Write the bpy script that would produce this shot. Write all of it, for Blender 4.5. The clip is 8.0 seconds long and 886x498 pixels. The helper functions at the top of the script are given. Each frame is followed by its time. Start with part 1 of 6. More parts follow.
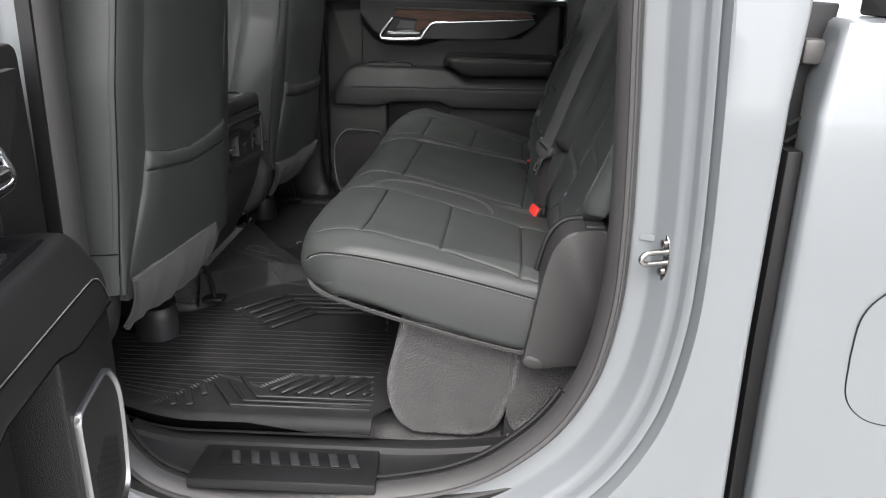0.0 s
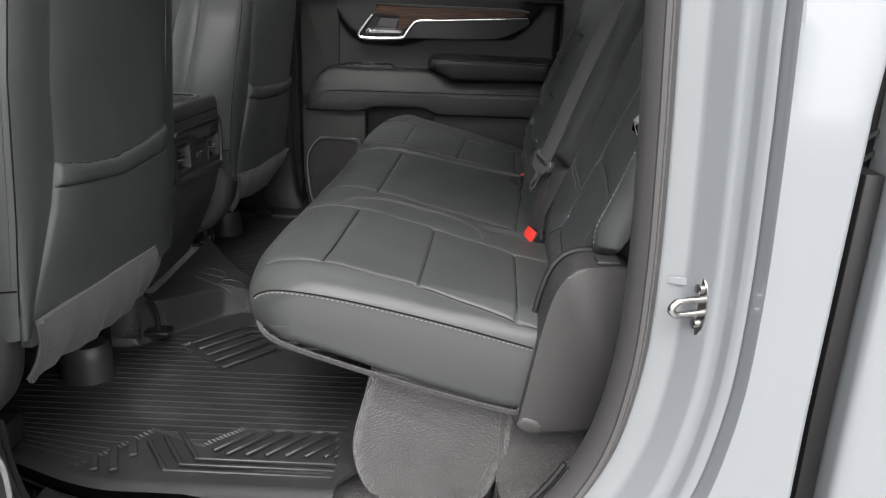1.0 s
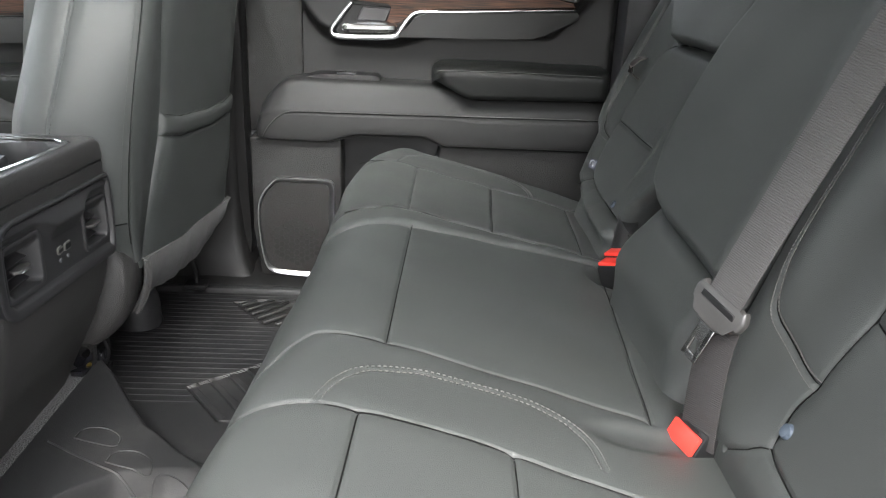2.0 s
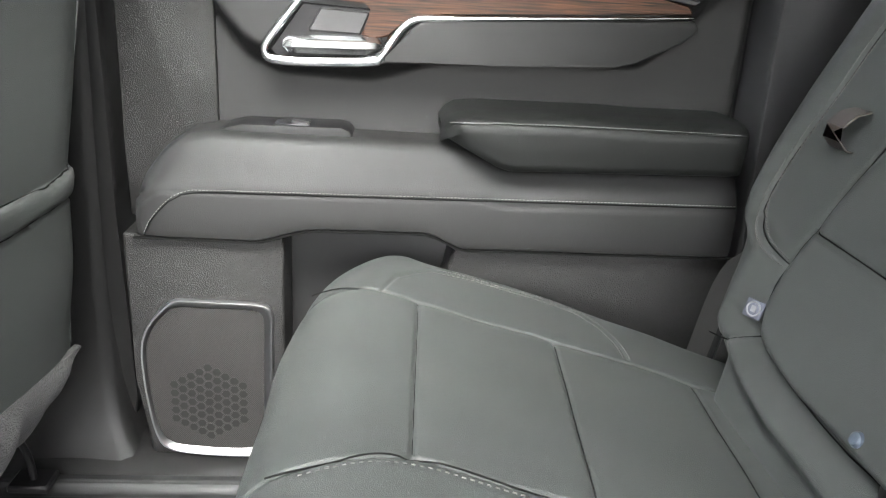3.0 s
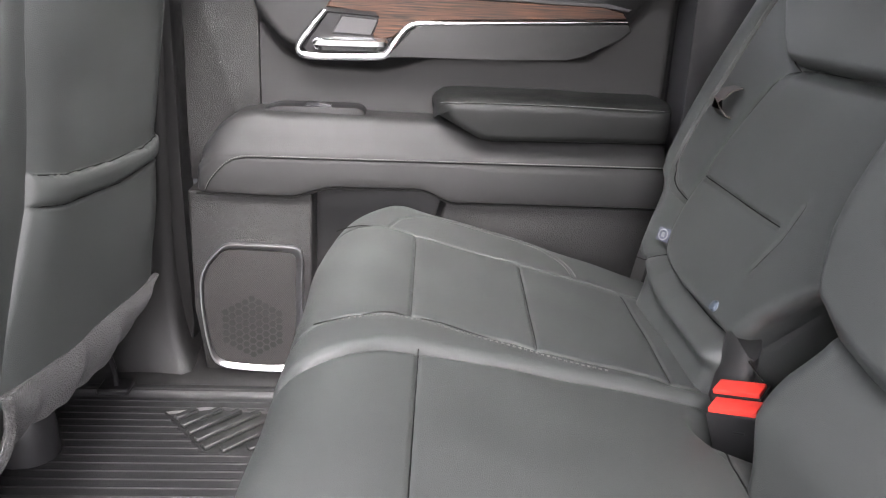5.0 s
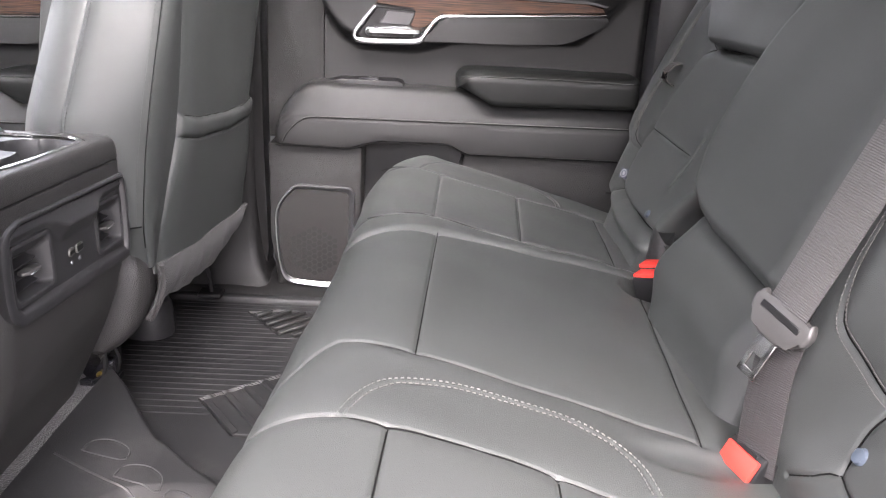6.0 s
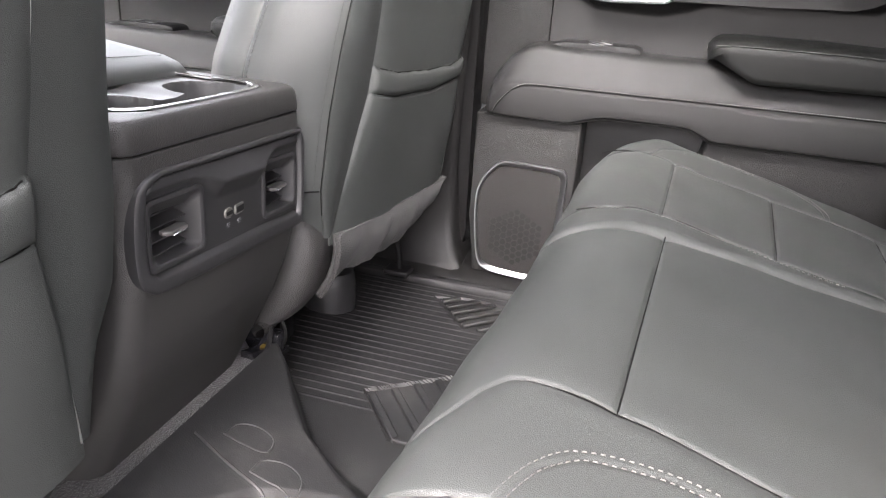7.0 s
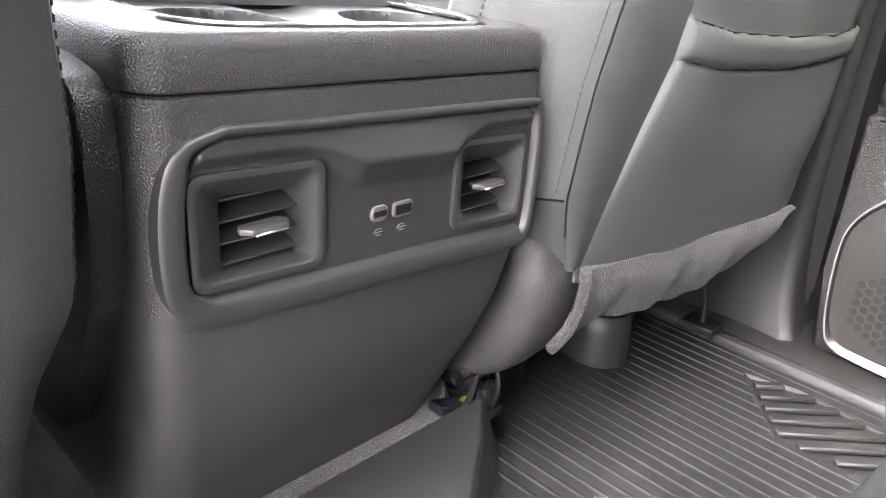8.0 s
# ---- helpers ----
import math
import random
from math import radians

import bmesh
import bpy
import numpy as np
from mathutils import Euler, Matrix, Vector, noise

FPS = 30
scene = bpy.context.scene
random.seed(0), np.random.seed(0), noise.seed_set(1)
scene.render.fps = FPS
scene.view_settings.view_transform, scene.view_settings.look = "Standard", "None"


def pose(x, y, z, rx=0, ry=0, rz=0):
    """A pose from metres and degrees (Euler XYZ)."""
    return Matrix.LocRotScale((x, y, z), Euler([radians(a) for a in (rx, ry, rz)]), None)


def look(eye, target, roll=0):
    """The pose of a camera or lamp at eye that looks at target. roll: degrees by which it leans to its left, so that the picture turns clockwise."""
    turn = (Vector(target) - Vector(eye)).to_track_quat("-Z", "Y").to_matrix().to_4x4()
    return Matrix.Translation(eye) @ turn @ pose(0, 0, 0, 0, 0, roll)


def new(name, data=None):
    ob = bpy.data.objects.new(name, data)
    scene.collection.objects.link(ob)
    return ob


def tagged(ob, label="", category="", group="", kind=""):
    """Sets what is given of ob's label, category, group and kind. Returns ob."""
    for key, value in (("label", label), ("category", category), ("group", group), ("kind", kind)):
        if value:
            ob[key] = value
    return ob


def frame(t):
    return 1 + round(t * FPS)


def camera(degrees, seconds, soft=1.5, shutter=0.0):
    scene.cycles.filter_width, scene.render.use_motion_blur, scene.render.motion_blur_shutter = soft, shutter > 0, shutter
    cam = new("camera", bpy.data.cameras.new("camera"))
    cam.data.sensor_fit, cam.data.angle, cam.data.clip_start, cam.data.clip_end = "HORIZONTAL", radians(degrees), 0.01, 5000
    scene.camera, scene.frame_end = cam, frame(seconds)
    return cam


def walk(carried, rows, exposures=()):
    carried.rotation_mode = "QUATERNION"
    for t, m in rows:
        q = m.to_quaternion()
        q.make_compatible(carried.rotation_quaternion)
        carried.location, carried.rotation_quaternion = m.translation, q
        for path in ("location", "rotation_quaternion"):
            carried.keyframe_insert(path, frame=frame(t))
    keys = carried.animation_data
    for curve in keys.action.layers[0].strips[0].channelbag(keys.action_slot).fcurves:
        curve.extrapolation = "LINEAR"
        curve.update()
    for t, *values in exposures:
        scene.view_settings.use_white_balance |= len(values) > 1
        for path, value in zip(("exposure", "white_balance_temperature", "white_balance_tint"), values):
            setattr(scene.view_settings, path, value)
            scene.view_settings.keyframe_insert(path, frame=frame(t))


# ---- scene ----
cam = camera(60.7, 8.0, soft=1.1)
PATH = [
    (0, (0.130, -2.030, 0.825), (0.070, -0.150, 0.144), 1.30),
    (0.5, (0.150, -2.002, 0.811), (0.095, -0.120, 0.138), 1.65),
    (1, (0.135, -1.774, 0.782), (0.107, 0.113, 0.119), 2.05),
    (1.2, (0.113, -1.629, 0.770), (0.091, 0.259, 0.110), 2.10),
    (2.3, (-0.03, -0.728, 0.755), (0.076, 1.14, 0.048), 3.0),
    (2.5, (-0.036, -0.553, 0.74), (0.075, 1.315, 0.034), 3.1),
    (3, (-0.038, -0.217, 0.717), (0.108, 1.659, 0.038), 3.5),
    (3.5, (-0.037, -0.082, 0.709), (0.125, 1.797, 0.042), 3.4),
    (4, (-0.036, -0.085, 0.709), (0.131, 1.792, 0.039), 3.1),
    (4.5, (-0.04, -0.229, 0.717), (0.119, 1.65, 0.05), 3.1),
    (4.7, (-0.042, -0.341, 0.721), (0.108, 1.541, 0.058), 3.2),
    (5.8, (-0.025, -0.91, 0.73), (0.053, 0.979, 0.079), 2.9),
    (6, (-0.025, -0.94, 0.729), (0.022, 0.948, 0.07), 3.2),
    (6.5, (-0.031, -0.919, 0.726), (-0.139, 0.953, 0.03), 3.5),
    (6.8, (-0.019, -0.817, 0.699), (-0.324, 1.023, -0.021), 3.4),
    (7, (-0.036, -0.718, 0.669), (-0.528, 1.075, -0.068), 4.2),
    (7.2, (-0.059, -0.601, 0.647), (-0.759, 1.108, -0.121), 4.6),
    (7.5, (-0.073, -0.458, 0.605), (-1.065, 1.094, -0.175), 4.6),
    (8, (-0.108, -0.341, 0.572), (-1.357, 0.996, -0.234), 4.4),
]
walk(cam, [(t, look(eye, target, roll)) for t, eye, target, roll in PATH],
     exposures=[(0.0, 2.28, 6500, 12), (1.2, 2.50, 6500, 12), (2.4, 4.38, 6500, 9), (3.2, 4.66, 6500, 9), (4.2, 4.66, 6500, 12), (5.8, 4.48, 6600, 21), (6.5, 4.38, 6650, 21), (7.2, 4.65, 6700, 17), (8.0, 5.38, 6700, 16)])

# ---- world, sun, exposure ----
world = bpy.data.worlds.new("overcast_sky")
scene.world = world
world.use_nodes = True
wn = world.node_tree.nodes
sky = wn.new("ShaderNodeTexSky")
sky.sky_type = "NISHITA"
sky.sun_disc = False
sky.sun_elevation, sky.sun_rotation = radians(52), radians(-178)
sky.dust_density, sky.air_density, sky.ozone_density = 4.0, 1.0, 1.0
grey = wn.new("ShaderNodeHueSaturation")
grey.inputs["Saturation"].default_value = 0.25
world.node_tree.links.new(sky.outputs[0], grey.inputs["Color"])
world.node_tree.links.new(grey.outputs[0], wn["Background"].inputs[0])
wn["Background"].inputs[1].default_value = 0.15

sun = new("sun", bpy.data.lights.new("sun", "SUN"))
sun.data.energy, sun.data.angle, sun.data.color = 0.6, radians(50), (1.0, 0.98, 0.95)
sun.matrix_world = look((-0.1, -3.95, 5.2), (0, 0, 0))

# ---- materials ----
def material(name, base, rough=0.5, metal=0.0, grain=0.0, grain_scale=600.0, kind="noise", mottle=0.12, mottle_scale=6.0,
             coat=0.0, sheen=0.0, dust=None, dust_amount=0.0, dust_scale=9.0, spec=0.5, relief=0.0006):
    """A procedural surface: base colour with broad mottling, fine relief of a real size, uneven gloss."""
    m = bpy.data.materials.new(name)
    m.use_nodes = True
    nt = m.node_tree
    n, l = nt.nodes, nt.links
    p = n["Principled BSDF"]
    co = n.new("ShaderNodeTexCoord")
    big = n.new("ShaderNodeTexNoise")
    big.inputs["Scale"].default_value = mottle_scale
    big.inputs["Detail"].default_value = 6.0
    l.new(co.outputs["Object"], big.inputs["Vector"])
    ramp = n.new("ShaderNodeMapRange")
    ramp.inputs[3].default_value, ramp.inputs[4].default_value = 1 - mottle, 1 + mottle
    l.new(big.outputs[0], ramp.inputs[0])
    mul = n.new("ShaderNodeMix")
    mul.data_type, mul.blend_type = "RGBA", "MULTIPLY"
    mul.inputs[0].default_value = 1.0
    mul.inputs[6].default_value = (*base, 1)
    l.new(ramp.outputs[0], mul.inputs[7])
    colour = mul.outputs[2]
    if dust:
        spots = n.new("ShaderNodeTexNoise")
        spots.inputs["Scale"].default_value, spots.inputs["Detail"].default_value, spots.inputs["Roughness"].default_value = dust_scale, 10.0, 0.72
        l.new(co.outputs["Object"], spots.inputs["Vector"])
        cut = n.new("ShaderNodeMapRange")
        cut.inputs[1].default_value, cut.inputs[2].default_value, cut.inputs[4].default_value = 0.52, 0.75, dust_amount
        l.new(spots.outputs[0], cut.inputs[0])
        mx = n.new("ShaderNodeMix")
        mx.data_type = "RGBA"
        mx.inputs[7].default_value = (*dust, 1)
        l.new(cut.outputs[0], mx.inputs[0])
        l.new(colour, mx.inputs[6])
        colour = mx.outputs[2]
    l.new(colour, p.inputs["Base Color"])
    gl = n.new("ShaderNodeMapRange")
    gl.inputs[3].default_value, gl.inputs[4].default_value = rough * 0.88, min(1.0, rough * 1.12)
    l.new(big.outputs[0], gl.inputs[0])
    l.new(gl.outputs[0], p.inputs["Roughness"])
    p.inputs["Metallic"].default_value = metal
    p.inputs["Specular IOR Level"].default_value = spec
    p.inputs["Coat Weight"].default_value = coat
    p.inputs["Coat Roughness"].default_value = 0.04
    if sheen:
        p.inputs["Sheen Weight"].default_value = sheen
        p.inputs["Sheen Roughness"].default_value = 0.5
    if grain:
        if kind == "noise":
            fine = n.new("ShaderNodeTexNoise")
            fine.inputs["Detail"].default_value = 3.0
        else:
            fine = n.new("ShaderNodeTexVoronoi")
        fine.inputs["Scale"].default_value = grain_scale
        l.new(co.outputs["Object"], fine.inputs["Vector"])
        b = n.new("ShaderNodeBump")
        b.inputs["Strength"].default_value, b.inputs["Distance"].default_value = grain, relief
        l.new(fine.outputs[0], b.inputs["Height"])
        l.new(b.outputs[0], p.inputs["Normal"])
    return m


LEATHER = material("black_leather", (0.0345, 0.0374, 0.0362), 0.47, grain=0.55, grain_scale=1300, kind="voronoi", mottle=0.10, spec=0.36, relief=0.0004)
VINYL = material("door_vinyl", (0.0132, 0.0132, 0.0133), 0.50, grain=0.45, grain_scale=1300, kind="voronoi", mottle=0.10, spec=0.32, relief=0.0004)
ARM_PAD = material("armrest_leather", (0.0072, 0.0078, 0.0075), 0.46, grain=0.5, grain_scale=1300, kind="voronoi", mottle=0.10, spec=0.30, relief=0.0004)
GRAINED = material("pebbled_plastic", (0.0098, 0.0096, 0.0094), 0.46, grain=1.0, grain_scale=620, kind="voronoi", mottle=0.12, relief=0.0008, spec=0.36)
PILLAR = material("pillar_plastic", (0.0065, 0.0064, 0.0064), 0.42, grain=0.4, grain_scale=1000, mottle=0.12, spec=0.20)
HARD = material("grained_plastic", (0.0255, 0.0248, 0.0245), 0.44, grain=0.9, grain_scale=800, kind="voronoi", mottle=0.12, relief=0.0006, spec=0.45)
SMOOTH = material("satin_plastic", (0.020, 0.020, 0.021), 0.46, grain=0.2, grain_scale=900, mottle=0.10)
SILVER_PLASTIC = material("grey_satin_plastic", (0.045, 0.044, 0.043), 0.45, grain=0.1, mottle=0.05)
DARK = material("black_plastic", (0.006, 0.006, 0.0065), 0.5, grain=0.1, mottle=0.1, spec=0.25)
GLOSS_BLACK = material("gloss_black", (0.01, 0.01, 0.012), 0.15, mottle=0.1)
CARPET = material("grey_carpet", (0.030, 0.029, 0.029), 0.95, grain=1.0, grain_scale=330, mottle=0.5, mottle_scale=60, sheen=0.2, relief=0.003, dust=(0.15, 0.148, 0.145), dust_amount=0.55, dust_scale=420)
PLUSH = material("plush_carpet", (0.031, 0.0306, 0.0303), 0.97, grain=1.0, grain_scale=260, mottle=0.75, mottle_scale=16, sheen=0.3, relief=0.004, dust=(0.022, 0.0215, 0.021), dust_amount=0.9, dust_scale=8)
FELT = material("grey_felt", (0.0145, 0.0141, 0.0138), 0.95, grain=1.0, grain_scale=420, mottle=0.4, mottle_scale=70, sheen=0.12, relief=0.003)
RUBBER = material("rubber_mat", (0.0145, 0.0147, 0.0152), 0.50, grain=0.4, grain_scale=500, mottle=0.25, dust=(0.085, 0.082, 0.078), dust_amount=0.32, dust_scale=6.0, spec=0.35)
SEAL = material("rubber_seal", (0.034, 0.033, 0.033), 0.50, grain=0.2, grain_scale=700, mottle=0.1)
PAINT = material("grey_paint", (0.118, 0.127, 0.1325), 0.30, mottle=0.02, coat=0.6)
CHROME = material("satin_chrome", (0.78, 0.79, 0.80), 0.14, metal=1.0, mottle=0.04)
SATIN = material("satin_metal", (0.36, 0.365, 0.37), 0.36, metal=1.0, mottle=0.05)
STEEL = material("steel", (0.36, 0.355, 0.345), 0.25, metal=1.0, mottle=0.1)
RED = material("red_plastic", (0.55, 0.032, 0.022), 0.4, mottle=0.05)
THREAD = material("grey_thread", (0.080, 0.078, 0.075), 0.9, mottle=0.1, spec=0.1)
# near-black, for thin tubes that paint the shade inside creases and gaps
CREASE_SHADE = material("painted_seam_shade", (0.004, 0.004, 0.004), 0.9, mottle=0.1, spec=0.1)
PORT_RIM = material("port_rim", (0.075, 0.073, 0.068), 0.35, mottle=0.05)
COVER = material("plain_plastic", (0.030, 0.0292, 0.0288), 0.44, grain=0.2, grain_scale=900, mottle=0.12)
BUCKLE = material("buckle_plastic", (0.009, 0.009, 0.0095), 0.42, grain=0.2, grain_scale=900, mottle=0.1, spec=0.3)
GRIP = material("grey_grip_plastic", (0.040, 0.039, 0.038), 0.4, grain=0.2, grain_scale=900, mottle=0.08)
PULL = material("brown_webbing", (0.030, 0.024, 0.021), 0.5, grain=0.5, grain_scale=600, mottle=0.2)
POCKET = material("recess_plastic", (0.012, 0.012, 0.0122), 0.55, grain=0.3, grain_scale=900, mottle=0.1, spec=0.3)
PALE_PULL = material("grey_webbing", (0.16, 0.155, 0.15), 0.6, grain=0.5, grain_scale=600, mottle=0.2)
SILL = material("sill_plastic", (0.0085, 0.0085, 0.009), 0.42, grain=0.2, grain_scale=900, mottle=0.15, spec=0.35)
DOOR_THREAD = material("pale_thread", (0.15, 0.15, 0.145), 0.9, mottle=0.1, spec=0.1)
DARK_THREAD = material("black_thread", (0.022, 0.022, 0.022), 0.6, mottle=0.1)
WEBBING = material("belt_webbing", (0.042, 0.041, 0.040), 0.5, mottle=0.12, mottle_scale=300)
# darker copy of the belt webbing, with shade put into the colour
SHADED_WEBBING = material("shaded_webbing", (0.018, 0.0165, 0.0165), 0.6, mottle=0.15, mottle_scale=300)
BRASS = material("yellow_metal", (0.34, 0.24, 0.05), 0.4, metal=0.8)
LABEL_WHITE = material("printed_grey", (0.13, 0.135, 0.145), 0.6)
HEADLINER = material("headliner", (0.30, 0.29, 0.28), 0.95, grain=0.4, grain_scale=500)
GROUND = material("lot_concrete", (0.30, 0.295, 0.28), 0.9, grain=1.0, grain_scale=120, mottle=0.3, mottle_scale=1.5)
BUTTON = material("snap_button", (0.045, 0.057, 0.075), 0.35, mottle=0.05)

GLASS = bpy.data.materials.new("window_glass")
GLASS.use_nodes = True
gp = GLASS.node_tree.nodes["Principled BSDF"]
gp.inputs["Base Color"].default_value = (0.93, 0.96, 0.95, 1)
gp.inputs["Transmission Weight"].default_value, gp.inputs["Roughness"].default_value, gp.inputs["IOR"].default_value = 1.0, 0.0, 1.45

# dark privacy glass of the rear windows: tinted pane with a clear reflection
TINT = bpy.data.materials.new("privacy_glass")
TINT.use_nodes = True
tn, tl = TINT.node_tree.nodes, TINT.node_tree.links
see, shine, fres, both = tn.new("ShaderNodeBsdfTransparent"), tn.new("ShaderNodeBsdfGlossy"), tn.new("ShaderNodeFresnel"), tn.new("ShaderNodeMixShader")
see.inputs[0].default_value = (0.24, 0.245, 0.24, 1)
shine.inputs["Roughness"].default_value = 0.0
tl.new(fres.outputs[0], both.inputs[0])
tl.new(see.outputs[0], both.inputs[1])
tl.new(shine.outputs[0], both.inputs[2])
tl.new(both.outputs[0], tn["Material Output"].inputs[0])

WOOD = bpy.data.materials.new("open_pore_wood")
WOOD.use_nodes = True
nt = WOOD.node_tree
tc = nt.nodes.new("ShaderNodeTexCoord")
mp = nt.nodes.new("ShaderNodeMapping")
mp.inputs["Scale"].default_value = (14, 14, 420)
nz = nt.nodes.new("ShaderNodeTexNoise")
nz.inputs["Scale"].default_value, nz.inputs["Detail"].default_value, nz.inputs["Distortion"].default_value = 1.0, 8.0, 0.6
cr = nt.nodes.new("ShaderNodeValToRGB")
cr.color_ramp.elements[0].position, cr.color_ramp.elements[0].color = 0.35, (0.006, 0.004, 0.003, 1)
cr.color_ramp.elements[1].position, cr.color_ramp.elements[1].color = 0.74, (0.085, 0.034, 0.016, 1)
bp = nt.nodes.new("ShaderNodeBump")
bp.inputs["Strength"].default_value, bp.inputs["Distance"].default_value = 0.3, 0.0005
nt.links.new(tc.outputs["Object"], mp.inputs["Vector"])
nt.links.new(mp.outputs[0], nz.inputs["Vector"])
nt.links.new(nz.outputs[0], cr.inputs[0])
nt.links.new(cr.outputs[0], nt.nodes["Principled BSDF"].inputs["Base Color"])
nt.links.new(nz.outputs[0], bp.inputs["Height"])
nt.links.new(bp.outputs[0], nt.nodes["Principled BSDF"].inputs["Normal"])
nt.nodes["Principled BSDF"].inputs["Roughness"].default_value = 0.5
nt.nodes["Principled BSDF"].inputs["Specular IOR Level"].default_value = 0.25

# woven cross ribs of the belt, and the punched mesh of the loudspeaker cover
def ribbed(m, scale_vec, strength, dark=0.45):
    t = m.node_tree
    n, l = t.nodes, t.links
    c = n.new("ShaderNodeTexCoord")
    mapn = n.new("ShaderNodeMapping")
    mapn.inputs["Scale"].default_value = scale_vec
    w = n.new("ShaderNodeTexChecker")
    w.inputs["Scale"].default_value = 1.0
    l.new(c.outputs["Object"], mapn.inputs["Vector"])
    l.new(mapn.outputs[0], w.inputs["Vector"])
    b = n.new("ShaderNodeBump")
    b.inputs["Strength"].default_value, b.inputs["Distance"].default_value = strength, 0.0006
    l.new(w.outputs[1], b.inputs["Height"])
    l.new(b.outputs[0], n["Principled BSDF"].inputs["Normal"])
    mixn = n.new("ShaderNodeMix")
    mixn.data_type, mixn.blend_type = "RGBA", "MULTIPLY"
    mixn.inputs[7].default_value = (dark, dark, dark, 1)
    l.new(w.outputs[1], mixn.inputs[0])
    src = n["Principled BSDF"].inputs["Base Color"].links[0].from_socket
    l.new(src, mixn.inputs[6])
    l.new(mixn.outputs[2], n["Principled BSDF"].inputs["Base Color"])


MESH_COVER = material("speaker_mesh", (0.030, 0.0285, 0.0278), 0.6, mottle=0.08, spec=0.3)
ribbed(MESH_COVER, (620, 1, 620), 0.8, 0.3)
CELL = material("speaker_cell", (0.0105, 0.0100, 0.0100), 0.6, mottle=0.25, mottle_scale=300, spec=0.25)

# ---- building helpers ----
def finish(bm, angle=38):
    bmesh.ops.recalc_face_normals(bm, faces=bm.faces)
    me = bpy.data.meshes.new("mesh")
    bm.to_mesh(me)
    bm.free()
    me.polygons.foreach_set("use_smooth", [True] * len(me.polygons))
    me.set_sharp_from_angle(angle=radians(angle))
    return me


def part(name, bm, mat, parent=None, label="", angle=38, kind=""):
    """Links a bmesh as one mesh object under a thing or a part."""
    me = finish(bm, angle)
    me.materials.append(mat)
    ob = new(name, me)
    ob.parent = parent
    if parent is not None and parent.type == "EMPTY":
        ob.matrix_parent_inverse = Matrix.Translation(-parent.location)
    return tagged(ob, label, kind=kind)


def thing(name, label, category, at=(0, 0, 0), group="", kind=""):
    ob = new(name)
    ob.empty_display_size = 0.05
    ob.location = at
    return tagged(ob, label, category, group, kind)


def prism(bm, pts, axis, a, b, bevel=0.0, seg=2):
    """A polygon of (u, v) pushed from a to b along an axis: y -> (x, z), x -> (y, z), z -> (x, y)."""
    def at(u, v, w):
        return {"y": (u, w, v), "x": (w, u, v), "z": (u, v, w)}[axis]
    lo = [bm.verts.new(at(u, v, a)) for u, v in pts]
    hi = [bm.verts.new(at(u, v, b)) for u, v in pts]
    k = len(pts)
    fs = [bm.faces.new(lo), bm.faces.new(hi[::-1])]
    fs += [bm.faces.new((lo[i], hi[i], hi[(i + 1) % k], lo[(i + 1) % k])) for i in range(k)]
    if bevel:
        es = list({e for f in fs for e in f.edges})
        bmesh.ops.bevel(bm, geom=es, offset=bevel, segments=seg, affect="EDGES", profile=0.5, clamp_overlap=True)


def box(bm, c, s, bevel=0.0, seg=2, turn=None):
    before = set(bm.verts)
    x, y, z = (v / 2 for v in s)
    prism(bm, [(-x, -z), (x, -z), (x, z), (-x, z)], "y", -y, y, bevel, seg)
    m = Matrix.Translation(c) @ (turn or Matrix())
    for v in bm.verts:
        if v not in before:
            v.co = m @ v.co


def loft(bm, rows, closed=True, caps=True, wrap=False):
    """Joins rows of points into a skin."""
    vs = [[bm.verts.new(p) for p in r] for r in rows]
    n = len(rows[0])
    pairs = list(zip(vs, vs[1:])) + ([(vs[-1], vs[0])] if wrap else [])
    for a, b in pairs:
        for i in range(n if closed else n - 1):
            j = (i + 1) % n
            bm.faces.new((a[i], a[j], b[j], b[i]))
    if caps and closed and not wrap:
        bm.faces.new(vs[0][::-1])
        bm.faces.new(vs[-1])


def smooth_path(pts, step):
    """Catmull-Rom through the points, cut into even steps."""
    P = np.array(pts, float)
    P = np.vstack([2 * P[0] - P[1], P, 2 * P[-1] - P[-2]])
    out = []
    for i in range(1, len(P) - 2):
        a, b, c, d = P[i - 1:i + 3]
        for t in np.linspace(0, 1, 24, endpoint=False):
            out.append(0.5 * (2 * b + (c - a) * t + (2 * a - 5 * b + 4 * c - d) * t ** 2 + (3 * b - a - 3 * c + d) * t ** 3))
    out.append(P[-2])
    out = np.array(out)
    run = np.concatenate([[0], np.cumsum(np.linalg.norm(np.diff(out, axis=0), axis=1))])
    k = max(2, int(round(run[-1] / step)) + 1)
    s = np.linspace(0, run[-1], k)
    return np.stack([np.interp(s, run, out[:, c]) for c in range(out.shape[1])], 1)


def tube(bm, pts, r, seg=8):
    """A round bar along points; r a number or one per point."""
    P = [Vector(p) for p in pts]
    rs = r if isinstance(r, (list, tuple, np.ndarray)) else [r] * len(P)
    rows, side = [], None
    for i, p in enumerate(P):
        d = (P[min(i + 1, len(P) - 1)] - P[max(i - 1, 0)]).normalized()
        if side is None:
            side = d.orthogonal().normalized()
        side = (side - d * side.dot(d)).normalized()
        up = d.cross(side)
        rows.append([p + rs[i] * (math.cos(a) * side + math.sin(a) * up) for a in (2 * math.pi * k / seg for k in range(seg))])
    loft(bm, rows)


